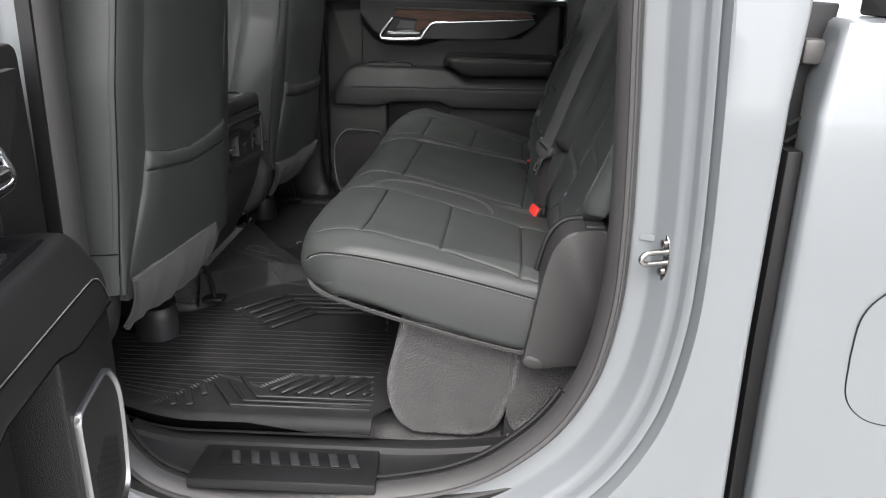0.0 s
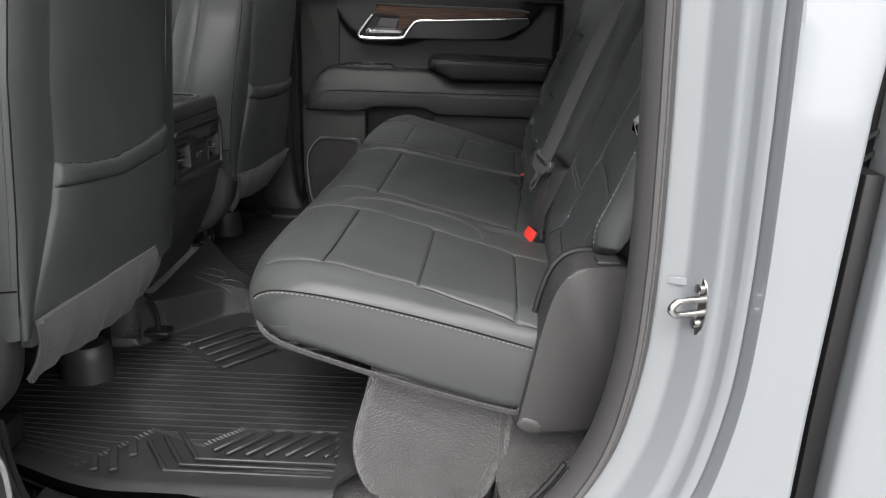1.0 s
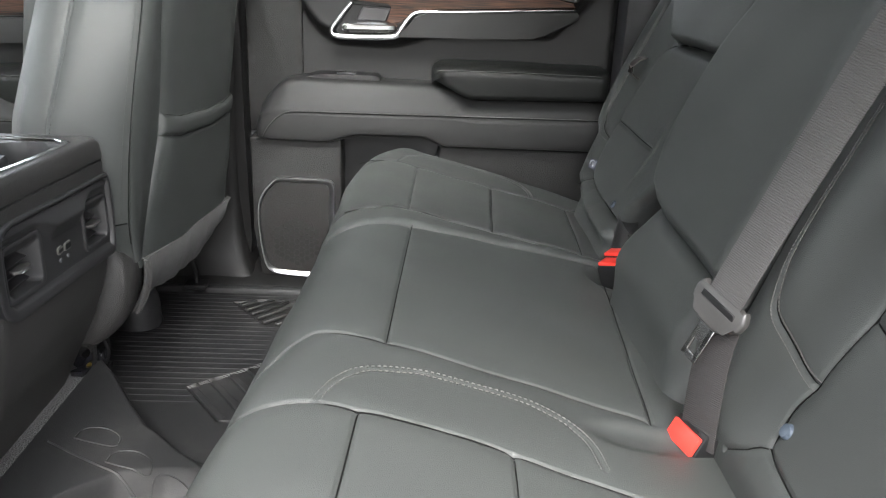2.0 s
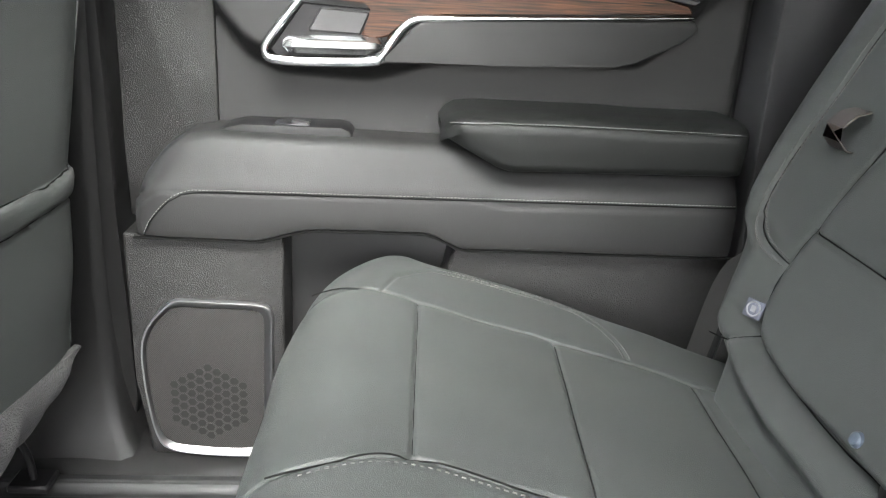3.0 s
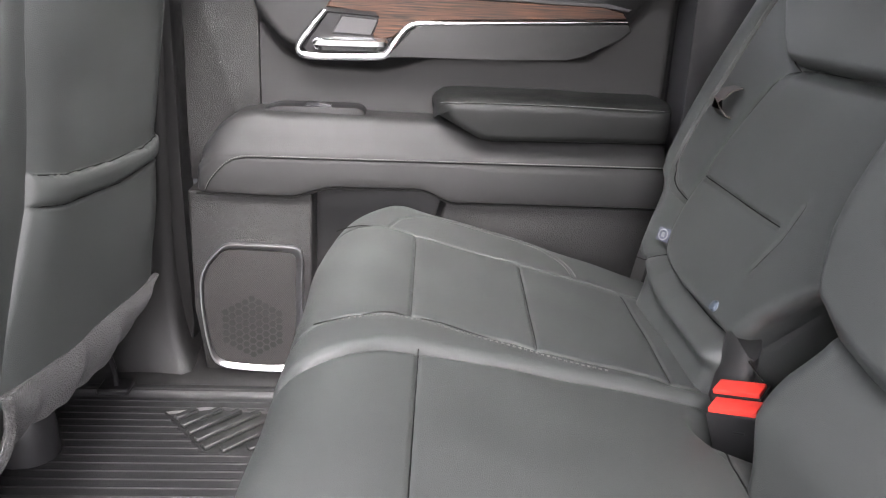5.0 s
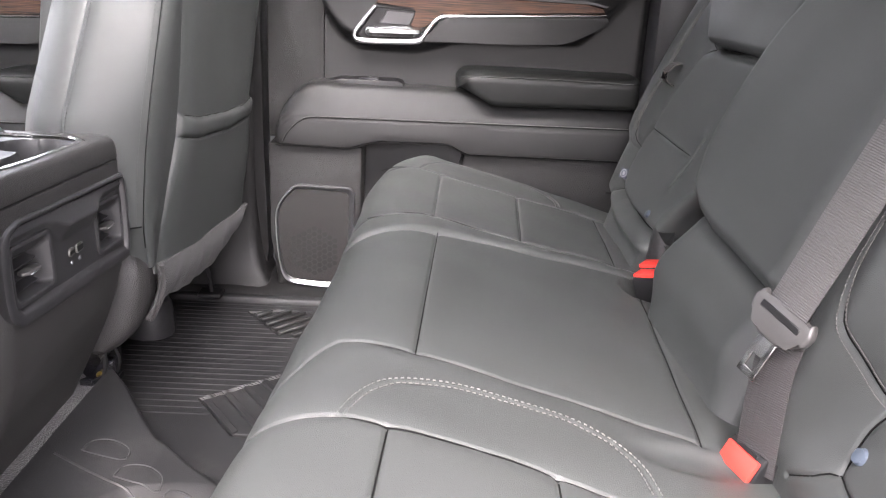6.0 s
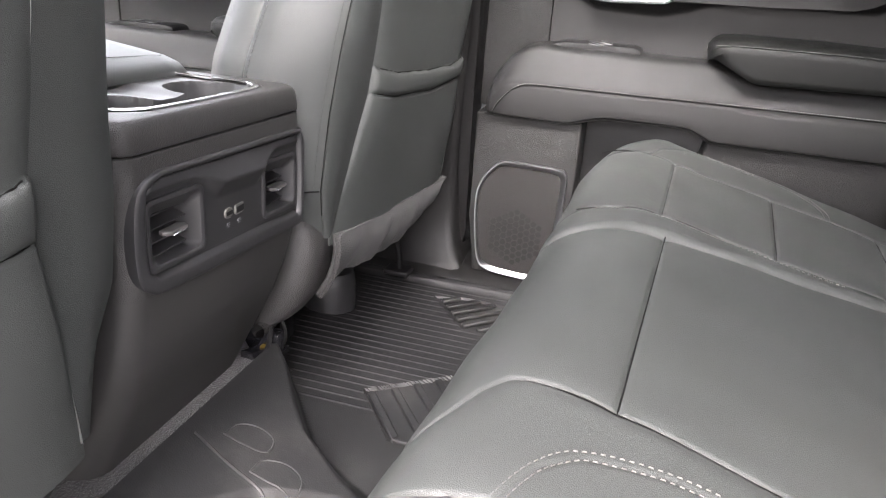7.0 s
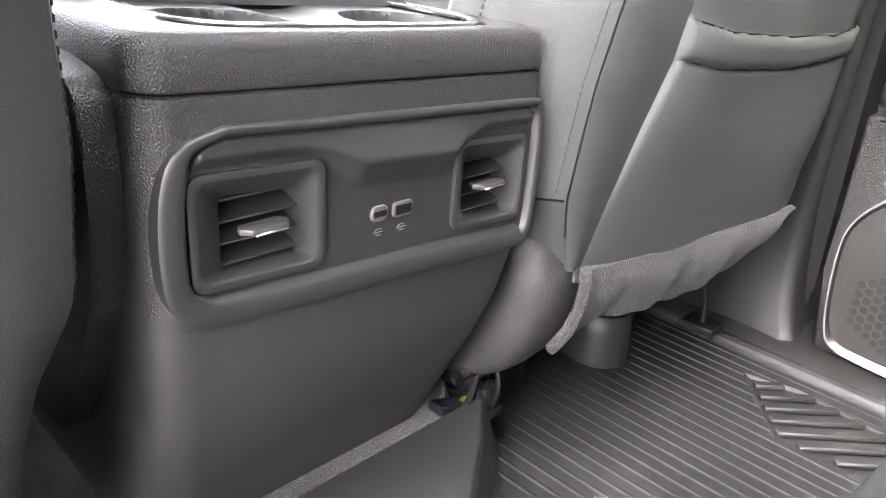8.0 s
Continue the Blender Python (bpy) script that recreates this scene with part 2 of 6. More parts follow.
def ribbon(bm, pts, up, half, thick, crown=False):
    """A flat or crowned bar along points: half-width across, thickness along up; each a number or one per point."""
    P = [Vector(p) for p in pts]
    hs = half if isinstance(half, (list, tuple, np.ndarray)) else [half] * len(P)
    ups = up if isinstance(up, list) else [up] * len(P)
    rows = []
    for i, p in enumerate(P):
        d = (P[min(i + 1, len(P) - 1)] - P[max(i - 1, 0)]).normalized()
        u = Vector(ups[i]).normalized()
        u = (u - d * u.dot(d)).normalized()
        s = d.cross(u)
        h, t, e = hs[i], thick, min(hs[i], thick) * 0.3
        sec = ((-h, 0), (h, 0), (h, t * 0.45), (h * 0.72, t * 0.86), (h * 0.3, t), (-h * 0.3, t), (-h * 0.72, t * 0.86), (-h, t * 0.45)) if crown else ((-h, 0), (h, 0), (h, t - e), (h - e, t), (-h + e, t), (-h, t - e))
        rows.append([p + s * a + u * b for a, b in sec])
    loft(bm, rows)


def polyline_distance(X, Y, line):
    L = np.array(line, float)
    best = np.full(X.shape, 9.0)
    for (ax, ay), (bx, by) in zip(L[:-1], L[1:]):
        dx, dy = bx - ax, by - ay
        t = np.clip(((X - ax) * dx + (Y - ay) * dy) / (dx * dx + dy * dy + 1e-12), 0, 1)
        best = np.minimum(best, np.hypot(X - ax - t * dx, Y - ay - t * dy))
    return best


def step01(a, b, v):
    t = np.clip((v - a) / (b - a), 0, 1)
    return t * t * (3 - 2 * t)


def grid_mesh(XYZ, closed_u=False, cap=False):
    """A mesh of a (rows, columns, 3) block of places."""
    r, c, _ = XYZ.shape
    a = np.arange(r * c).reshape(r, c)
    if closed_u:
        a = np.hstack([a, a[:, :1]])
    quads = np.stack([a[:-1, :-1], a[:-1, 1:], a[1:, 1:], a[1:, :-1]], 2).reshape(-1, 4)
    faces = quads.tolist()
    if cap:
        faces += [list(range(c))[::-1], list(range((r - 1) * c, r * c))]
    me = bpy.data.meshes.new("grid")
    me.from_pydata(XYZ.reshape(-1, 3).tolist(), [], faces)
    bm = bmesh.new()
    bm.from_mesh(me)
    bpy.data.meshes.remove(me)
    return bm


def slab(front, shift):
    """A sheet with thickness: the block of places and the same moved by shift, closed round the rim."""
    back = front + np.array(shift)
    return grid_mesh(np.concatenate([front, back[:, ::-1]], 1), closed_u=True, cap=True)


def stitches(bm, pts, up, pitch=0.0050, size=(0.0037, 0.0008, 0.0006)):
    """Short proud stitches in a row along points; up a direction or one per point."""
    P = smooth_path(pts, pitch) if len(pts) > 2 else np.array([np.array(pts[0]) + (np.array(pts[1]) - np.array(pts[0])) * t
                                                              for t in np.linspace(0, 1, max(2, int(np.linalg.norm(np.array(pts[1]) - np.array(pts[0])) / pitch)))])
    for i in range(len(P) - 1):
        a, b = Vector(P[i]), Vector(P[i + 1])
        d = (b - a).normalized()
        u = Vector(up[min(i * len(up) // len(P), len(up) - 1)] if isinstance(up, list) else up)
        u = (u - d * u.dot(d)).normalized()
        s = d.cross(u)
        c = (a + b) / 2
        l, w, h = size[0] / 2, size[1] / 2, size[2]
        vs = [bm.verts.new(c + d * x + s * y + u * z) for x, y, z in
              ((-l, -w, -h), (l, -w, -h), (l, w, -h), (-l, w, -h), (-l * .7, -w * .6, h), (l * .7, -w * .6, h), (l * .7, w * .6, h), (-l * .7, w * .6, h))]
        for f in ((0, 1, 2, 3), (4, 5, 6, 7), (0, 1, 5, 4), (1, 2, 6, 5), (2, 3, 7, 6), (3, 0, 4, 7)):
            bm.faces.new([vs[k] for k in f])


def moved(bm, m):
    bmesh.ops.transform(bm, matrix=m, verts=bm.verts)
    return bm


def webbing(bm, pts, up, half, thick=0.0014, pitch=0.0011):
    """A woven strap: fine cross ribs along the points and five raised lengthwise threads."""
    P = smooth_path([tuple(p) for p in pts], pitch)
    U = Vector(up).normalized()
    rows = []
    for i, p in enumerate(P):
        d = Vector(P[min(i + 1, len(P) - 1)] - P[max(i - 1, 0)]).normalized()
        u = (U - d * U.dot(d)).normalized()
        s = d.cross(u)
        t = thick + (0.00045 if i % 2 else 0.0)
        h = half + (0.0004 if i % 2 else 0.0)
        rows.append([Vector(p) + s * a + u * b for a, b in ((-h, 0), (h, 0), (h, t * 0.8), (h - 0.001, t), (-h + 0.001, t), (-h, t * 0.8))])
    loft(bm, rows)
    for k in (-0.72, -0.36, 0.0, 0.36, 0.72):
        for i in range(0, len(P) - 3, 3):
            a, b = Vector(P[i]), Vector(P[i + 2])
            d = (b - a).normalized()
            u = (U - d * U.dot(d)).normalized()
            s = d.cross(u)
            q = [bm.verts.new(c + s * (k * half + w) + u * (thick + 0.0008)) for c in (a, b) for w in (-0.0005, 0.0005)]
            bm.faces.new((q[0], q[1], q[3], q[2]))

# ---- cab shell: side frame, floor, roof ----
OPENING = [(0.40, 1.12), (0.421, 0.772), (0.431, 0.617), (0.438, 0.447), (0.433, 0.307), (0.402, 0.175), (0.325, 0.062), (0.182, -0.028),
           (-0.10, -0.075), (-0.27, -0.068), (-0.365, -0.020), (-0.415, 0.09), (-0.425, 0.30), (-0.425, 0.50), (-0.420, 0.76), (-0.41, 1.12)]


def skin_y(z):
    """How far out the painted side stands at a height: shoulder crease at 0.645, drawn in above it."""
    return -0.985 + 0.0 * z if z < 0.645 else -0.985 + (z - 0.645) * 0.12


def rear_edge(z):
    """The rear edge of the cab and the bed's front edge lean a little."""
    return float(np.interp(z, [-0.4, 0.3, 0.66, 0.8], [0.0, -0.012, -0.012, 0.003]))


def side_frame():
    path = smooth_path(OPENING, 0.02)
    tang = np.gradient(path, axis=0)
    tang /= np.linalg.norm(tang, axis=1)[:, None]
    out = np.stack([-tang[:, 1], tang[:, 0]], 1)
    return path, out


def side_strip(profile, y0=None):
    """A skin that follows the door opening; profile of (distance outwards, y)."""
    path, out = side_frame()
    rows = []
    for (px, pz), (ox, oz) in zip(path, out):
        rows.append([(px + ox * d, y, pz + oz * d) for d, y in profile])
    return rows


truck = thing("cab_shell", "grey painted pickup cab with an open rear doorway", "truck cab", (0, 0, -0.4), kind="structure")

bm = bmesh.new()
loft(bm, side_strip([(0.000, -0.855), (-0.004, -0.875), (0.000, -0.897), (0.010, -0.908), (0.022, -0.906), (0.030, -0.895), (0.030, -0.86), (0.015, -0.85)]))
part("door_seal", bm, SEAL, truck, "dark rubber door seal round the doorway")
bm = bmesh.new()
loft(bm, side_strip([(0.008, -0.900), (0.011, -0.912), (0.016, -0.914), (0.020, -0.906), (0.016, -0.900)]))
part("seal_lip", bm, SEAL, truck)
bm = bmesh.new()
jamb = [(0.026, -0.858), (0.027, -0.880), (0.031, -0.885), (0.036, -0.887), (0.060, -0.893), (0.064, -0.895), (0.068, -0.899), (0.084, -0.929), (0.087, -0.932),
        (0.091, -0.934), (0.101, -0.940), (0.103, -0.943), (0.106, -0.953), (0.108, -0.956), (0.118, -0.961), (0.1195, -0.958), (0.1205, -0.954), (0.1225, -0.958), (0.1235, -0.977), (0.126, -0.983)]
path, out = side_frame()
rows = []
for (px, pz), (ox, oz) in zip(path, out):
    row = [(px + ox * d, y, pz + oz * d) for d, y in jamb]
    ex, ez = px + ox * 0.135, pz + oz * 0.135
    # the outer skin runs on to the rear edge of the cab, or down to the foot of the rocker
    if oz > -0.75 and ox > 0:
        tx, tz = 0.645 + rear_edge(ez), ez
    else:
        tx, tz = ex + ox * 0.10, min(ez - 0.16, -0.42) if oz < -0.3 else ez
    for k in (0.0, 0.25, 0.5, 0.75, 1.0):
        x, z = ex + (tx - ex) * k, ez + (tz - ez) * k
        row.append((x, skin_y(z) + 0.0, z))
    if ox > 0 and oz > -0.75:
        for dx, dy in ((0.006, 0.003), (0.010, 0.010), (0.012, 0.05), (0.012, 0.12)):
            row.append((tx + dx, skin_y(tz) + dy, tz))
    else:
        for dx, dy in ((0.0, 0.01), (0.0, 0.02), (0.0, 0.05), (0.0, 0.12)):
            row.append((tx, skin_y(tz) + dy, tz - 0.01))
    rows.append(row)
loft(bm, rows, closed=False, caps=False)
part("side_panel", bm, PAINT, truck, "light grey painted door jamb and cab side", 50)

bm = bmesh.new()
path, out = side_frame()
rows = [[(px + ox * d, y, pz + oz * d) for d, y in ((0.010, -0.9150), (0.032, -0.9140), (0.034, -0.900), (0.010, -0.905))] for (px, pz), (ox, oz) in zip(path, out) if ox < -0.75]
loft(bm, rows)
part("pillar_gasket", bm, SILL, truck, "black gasket along the middle pillar")

# striker plate with its looped bar, and a clear label on the jamb
on_jamb = Matrix.Translation((0.521, -0.912, 0.419)) @ Matrix.Rotation(radians(20), 4, "Z")
bm = bmesh.new()
plate = smooth_path([(0.0, 0.040), (0.011, 0.030), (0.016, 0.0), (0.011, -0.030), (0.0, -0.040), (-0.011, -0.030), (-0.016, 0.0), (-0.011, 0.030), (0.0, 0.040)], 0.006)[:-1]
prism(bm, [(float(a), float(b)) for a, b in plate], "x", -0.007, 0.004, 0.0015, 1)
sp = part("striker_plate", moved(bm, on_jamb), STEEL, truck, "bright steel door striker")
bm = bmesh.new()
tube(bm, smooth_path([(-0.006, 0.0, 0.009), (-0.030, 0.0, 0.009), (-0.038, 0.0, 0.008), (-0.045, 0.0, 0.0), (-0.038, 0.0, -0.008), (-0.030, 0.0, -0.009), (-0.006, 0.0, -0.009)], 0.003), 0.0046, 10)
part("striker_loop", moved(bm, on_jamb), STEEL, sp)
for z in (0.023, -0.023):
    bm = bmesh.new()
    tube(bm, [(-0.006, 0, z), (-0.0105, 0, z), (-0.0115, 0, z)], [0.0062, 0.0062, 0.0045], 12)
    part("striker_bolt", moved(bm, on_jamb), STEEL, sp)
bm = bmesh.new()
box(bm, (0.492, -0.8945, 0.444), (0.022, 0.0012, 0.010), 0.0004, 1, pose(0, 0, 0, 0, 0, -18))
part("clear_label", bm, material("clear_label", (0.125, 0.134, 0.140), 0.34, mottle=0.02), truck)

# floor pan, firewall, roof, rear wall, pillars
bm = bmesh.new()
box(bm, (-0.75, 0, -0.10), (3.1, 1.72, 0.06), 0.004)
tagged(part("floor", bm, CARPET), "dark grey carpeted cab floor", "floor", kind="structure")
bm = bmesh.new()
ROOF = (-0.66, 0.08, 0.27)          # unseen roof opening, added to light the cabin: from, to, half width


def roof_z(x, y):
    return 1.24 + 0.02 * (1 - ((x + 0.7) / 1.5) ** 2) - 0.10 * abs(y / 0.75) ** 4


for x0, x1, y0, y1 in ((-1.50, ROOF[0], -0.79, 0.79), (ROOF[1], 0.7, -0.79, 0.79), (ROOF[0], ROOF[1], -0.79, -ROOF[2]), (ROOF[0], ROOF[1], ROOF[2], 0.79)):
    rows = []
    for x in np.linspace(x0, x1, 7):
        yy = np.linspace(y0, y1, 9)
        rows.append([(x, y, roof_z(x, y)) for y in yy] + [(x, y, roof_z(x, y) + 0.04) for y in yy[::-1]])
    loft(bm, rows)
tagged(part("ceiling", bm, HEADLINER), "light grey fabric headliner round an opening added for light", "ceiling", kind="structure")
# pane over the added opening; it lets all the light through
bm = bmesh.new()
box(bm, ((ROOF[0] + ROOF[1]) / 2, 0, 1.275), (ROOF[1] - ROOF[0], 2 * ROOF[2], 0.006))
g = tagged(part("window_roof", bm, GLASS), "clear pane in an unseen roof opening added for light", "window", kind="structure")
g.visible_shadow = False
bm = bmesh.new()
prism(bm, [(-2.16, 0.805), (-1.50, 1.235), (-1.502, 1.241), (-2.162, 0.811)], "y", -0.70, 0.70)
tagged(part("window_windscreen", bm, GLASS), "clear raked windscreen glass", "window", kind="structure").visible_shadow = False
bm = bmesh.new()
for y in (-0.76, 0.76):
    tube(bm, smooth_path([(-2.16, y * 1.08, 0.80), (-1.95, y * 1.04, 0.955), (-1.70, y * 0.99, 1.10), (-1.50, y * 0.95, 1.19)], 0.08), 0.035, 8)
tagged(part("pillar_front", bm, HEADLINER), "grey trim of the windscreen pillars", "pillar", kind="structure")
bm = bmesh.new()
prism(bm, [(-0.86, -0.12), (0.86, -0.12), (0.86, 0.78), (-0.86, 0.78)], "x", 0.60, 0.635, 0.01)
tagged(part("wall_rear", bm, HARD), "dark trimmed rear wall of the cab", "wall", kind="structure")
bm = bmesh.new()
for y in (-0.72, 0.72):
    box(bm, (0.60, y, 1.0), (0.05, 0.20, 0.5), 0.01)
box(bm, (0.60, 0, 1.20), (0.05, 1.5, 0.10), 0.01)
tagged(part("wall_rear_frame", bm, HARD), "dark trim round the rear window", "wall", kind="structure")
bm = bmesh.new()
box(bm, (0.615, 0, 0.97), (0.006, 1.3, 0.40))
tagged(part("window_rear", bm, TINT), "dark tinted rear window glass", "window", kind="structure")
bm = bmesh.new()
prism(bm, [(-2.1, -0.12), (-2.05, -0.12), (-1.62, 0.62), (-1.70, 0.78), (-2.05, 0.82), (-2.2, 0.80)], "y", -0.86, 0.86, 0.02)
tagged(part("dashboard", bm, SMOOTH), "dark dashboard below the windscreen", "dashboard", kind="structure")

# far side above the belt line, with its windows, and the far B pillar
def wall_strip(name, label, pts, a, b, axis="y", mat=HARD, bevel=0.008):
    bm = bmesh.new()
    prism(bm, pts, axis, a, b, bevel)
    return tagged(part(name, bm, mat), label, "pillar", kind="structure")


wall_strip("pillar_b_far", "dark plastic trim of the far middle pillar", [(-0.66, -0.08), (-0.425, -0.08), (-0.405, 0.10), (-0.412, 0.40), (-0.40, 1.2), (-0.50, 1.2), (-0.56, 0.735), (-0.66, 0.735)], 0.80, 0.90, bevel=0.015, mat=PILLAR)
wall_strip("pillar_c_far", "dark plastic trim of the far rear pillar", [(0.475, -0.08), (0.62, -0.08), (0.62, 1.2), (0.42, 1.2), (0.46, 0.72)], 0.78, 0.90, mat=SMOOTH)
wall_strip("roof_rail_far", "grey roof rail above the far windows", [(-1.55, 1.12), (0.62, 1.12), (0.62, 1.22), (-1.55, 1.22)], 0.72, 0.86, mat=HEADLINER)
wall_strip("roof_rail_near", "grey roof rail above the near doors", [(-1.55, 1.14), (0.62, 1.14), (0.62, 1.22), (-1.55, 1.22)], -0.86, -0.72, mat=HEADLINER)
wall_strip("pillar_b_near", "dark plastic trim of the near middle pillar", [(-0.72, -0.08), (-0.56, -0.08), (-0.53, 0.3), (-0.515, 0.76), (-0.50, 1.2), (-0.65, 1.2), (-0.72, 0.4)], -0.87, -0.815, bevel=0.015)
wall_strip("pillar_c_near", "dark plastic trim of the near rear pillar", [(0.43, -0.08), (0.62, -0.08), (0.62, 1.2), (0.37, 1.2), (0.40, 0.72)], -0.86, -0.775)
wall_strip("door_front_near", "dark trimmed near front door", [(-1.85, -0.08), (-0.60, -0.08), (-0.60, 0.74), (-1.85, 0.78)], -0.92, -0.80, mat=VINYL)
for x0, x1, y, nm in ((-0.40, 0.43, 0.865, "window_far_rear"), (-1.7, -0.52, 0.865, "window_far_front"), (-1.7, -0.55, -0.865, "window_near_front")):
    bm = bmesh.new()
    box(bm, ((x0 + x1) / 2, y, 0.93), (x1 - x0, 0.005, 0.42))
    if nm == "window_far_rear":
        tagged(part(nm, bm, TINT), "dark tinted side window glass", "window", kind="structure")
    else:
        tagged(part(nm, bm, GLASS), "clear side window glass", "window", kind="structure").visible_shadow = False

# pickup bed behind the cab, with the dark gap between
bed = thing("pickup_bed", "light grey painted pickup bed side with a fuel flap", "pickup bed", (1.3, -0.95, -0.4))
bm = bmesh.new()
prof = [(-0.995, -0.45), (-0.998, -0.10), (-0.996, 0.20), (-0.992, 0.45), (-0.988, 0.640), (-0.985, 0.652), (-0.962, 0.764), (-0.955, 0.777), (-0.93, 0.782), (-0.84, 0.782), (-0.83, 0.76), (-0.83, -0.45)]
rows = []
for x, inset in ((0.674, 0.014), (0.676, 0.006), (0.682, 0.001), (0.692, 0.0), (0.9, 0.0), (1.4, 0.0), (2.4, 0.0)):
    rows.append([(x + (rear_edge(z) + 0.08 * max(0.0, z - 0.655) if x < 0.8 else 0.0), y + inset, z - (inset if z > 0.7 else 0)) for y, z in prof])
loft(bm, rows)
part("bedside", bm, PAINT, bed)
bm = bmesh.new()
box(bm, (1.61, -0.895, 0.797), (1.72, 0.095, 0.028), 0.006)
part("rail_cap", bm, HARD, bed, "grey plastic cap along the bed rail")
bm = bmesh.new()
flap = smooth_path([(0.757, 0.30), (0.760, 0.36), (0.779, 0.395), (0.81, 0.41), (0.90, 0.41), (0.93, 0.38), (0.935, 0.30), (0.93, 0.21), (0.90, 0.185), (0.83, 0.185), (0.789, 0.20), (0.763, 0.235), (0.757, 0.30)], 0.01)
flap[:, 0] += 0.012
tube(bm, [(float(a), -0.9955 + 0.002 * (b > 0.45), float(b)) for a, b in flap], 0.0014, 6)
part("fuel_flap_gap", bm, DARK, bed)
bm = bmesh.new()
prism(bm, [(float(a), float(b)) for a, b in flap[:-1]], "y", -0.99, -0.9965, 0.001, 1)
part("fuel_flap", bm, PAINT, bed, "grey fuel filler flap")
# black block put in for the shade between cab and bed
bm = bmesh.new()
prism(bm, [(0.652, -0.45), (0.674, -0.45), (0.662, 0.30), (0.662, 0.60), (0.640, 0.60), (0.640, 0.30)], "y", -0.955, -0.70, 0.002)
part("gap_cover", bm, DARK, bed, "black block for the shade in the gap between cab and bed")
# second black block, shade of the gap's upper part
bm = bmesh.new()
prism(bm, [(0.640, 0.58), (0.68, 0.58), (0.70, 0.80), (0.66, 0.80)], "y", -0.90, -0.72, 0.004)
part("gap_liner", bm, DARK, bed, "black block for the shade deep in the upper gap")
bm = bmesh.new()
box(bm, (0.665, -0.90, 0.735), (0.03, 0.05, 0.035), 0.006)
part("rail_end", bm, SILVER_PLASTIC, bed)
for z in (0.61, 0.635):
    bm = bmesh.new()
    tube(bm, [(0.645, -0.93, z), (0.675, -0.90, z + 0.006)], 0.003, 6)
    part("rivet_bar", bm, STEEL, bed)

bed.location.x -= 0.058
truck.location.x -= 0.078

# ground outside
bm = bmesh.new()
box(bm, (0, 0, -0.83), (4000, 4000, 0.02))
tagged(part("ground", bm, GROUND), "pale concrete of an open lot", "ground", kind="structure")
bm = bmesh.new()
prism(bm, [(-2.6, -0.5), (2.4, -0.5), (2.4, -0.13), (-2.6, -0.13)], "y", -0.85, 0.95, 0.01)
tagged(part("underbody", bm, DARK), "dark underside of the pickup", "truck body", kind="structure")

# sill: tread plate over the door step
sill = thing("sill_trim", "black plastic door sill with a ribbed tread plate", "door sill", (-0.1, -0.82, -0.08), kind="structure")
bm = bmesh.new()
rows = []
for x in np.linspace(-0.42, 0.44, 40):
    f = 0.09 * float(step01(-0.16, -0.36, x))
    lift = 0.10 * max(0, (x - 0.10) / 0.32) ** 2 + 0.05 * max(0, (-x - 0.28) / 0.14) ** 2
    rows.append([(x, y, z + lift * k) for y, z, k in ((-0.895, -0.10, 1), (-0.895, -0.083, 1), (-0.884, -0.070, 1), (-0.872, -0.066, 1), (-0.866, -0.058, 1), (-0.815, -0.049, .8), (-0.802, -0.043, .6), (-0.797, -0.032, .5), (-0.785, -0.027, .4), (-0.770 + f, -0.030, .4), (-0.752 + f, -0.048, .3), (-0.735 + f, -0.078, .3), (-0.735 + f, -0.10, .3))])
loft(bm, rows)
part("sill_cover", bm, SILL, sill)
bm = bmesh.new()
path, out = side_frame()
low = [k for k in range(len(path)) if path[k][1] < (0.16 if path[k][0] > 0 else 0.2)]
for d, y in ((0.004, -0.884), (-0.003, -0.876), (-0.010, -0.868)):
    tube(bm, [(float(path[k][0] + out[k][0] * d) + 0.010, y, float(path[k][1] + out[k][1] * d)) for k in low], 0.0042, 6)
part("sill_ridges", bm, SILL, sill)
bm = bmesh.new()
prism(bm, [(-0.275, -0.905), (0.070, -0.905), (0.066, -0.790), (-0.268, -0.798)], "z", -0.060, -0.038, 0.004)
tread = part("tread_cover", bm, SILL, sill)
bm = bmesh.new()
box(bm, (-0.102, -0.838, -0.0372), (0.262, 0.046, 0.003), 0.0012, 2)
part("tread_inlay", bm, DARK, tread)
for i in range(7):
    bm = bmesh.new()
    x = -0.215 + i * 0.037
    prism(bm, [(x + 0.012, -0.858), (x + 0.028, -0.858), (x + 0.016, -0.819), (x, -0.819)], "z", -0.0375, -0.0338, 0.0018, 2)
    part("tread_rib", bm, SMOOTH, tread)

sill.location.x -= 0.088

# ---- rubber floor mat ----
mat_thing = thing("floor_mat", "black ribbed all-weather rubber floor mat, scuffed", "floor mat", (-0.3, 0, 0))


def lean(Y):
    """How far the near half of the floor lies ahead of the far half."""
    return -0.077 * np.clip(0.4 - Y, 0, 1.15)


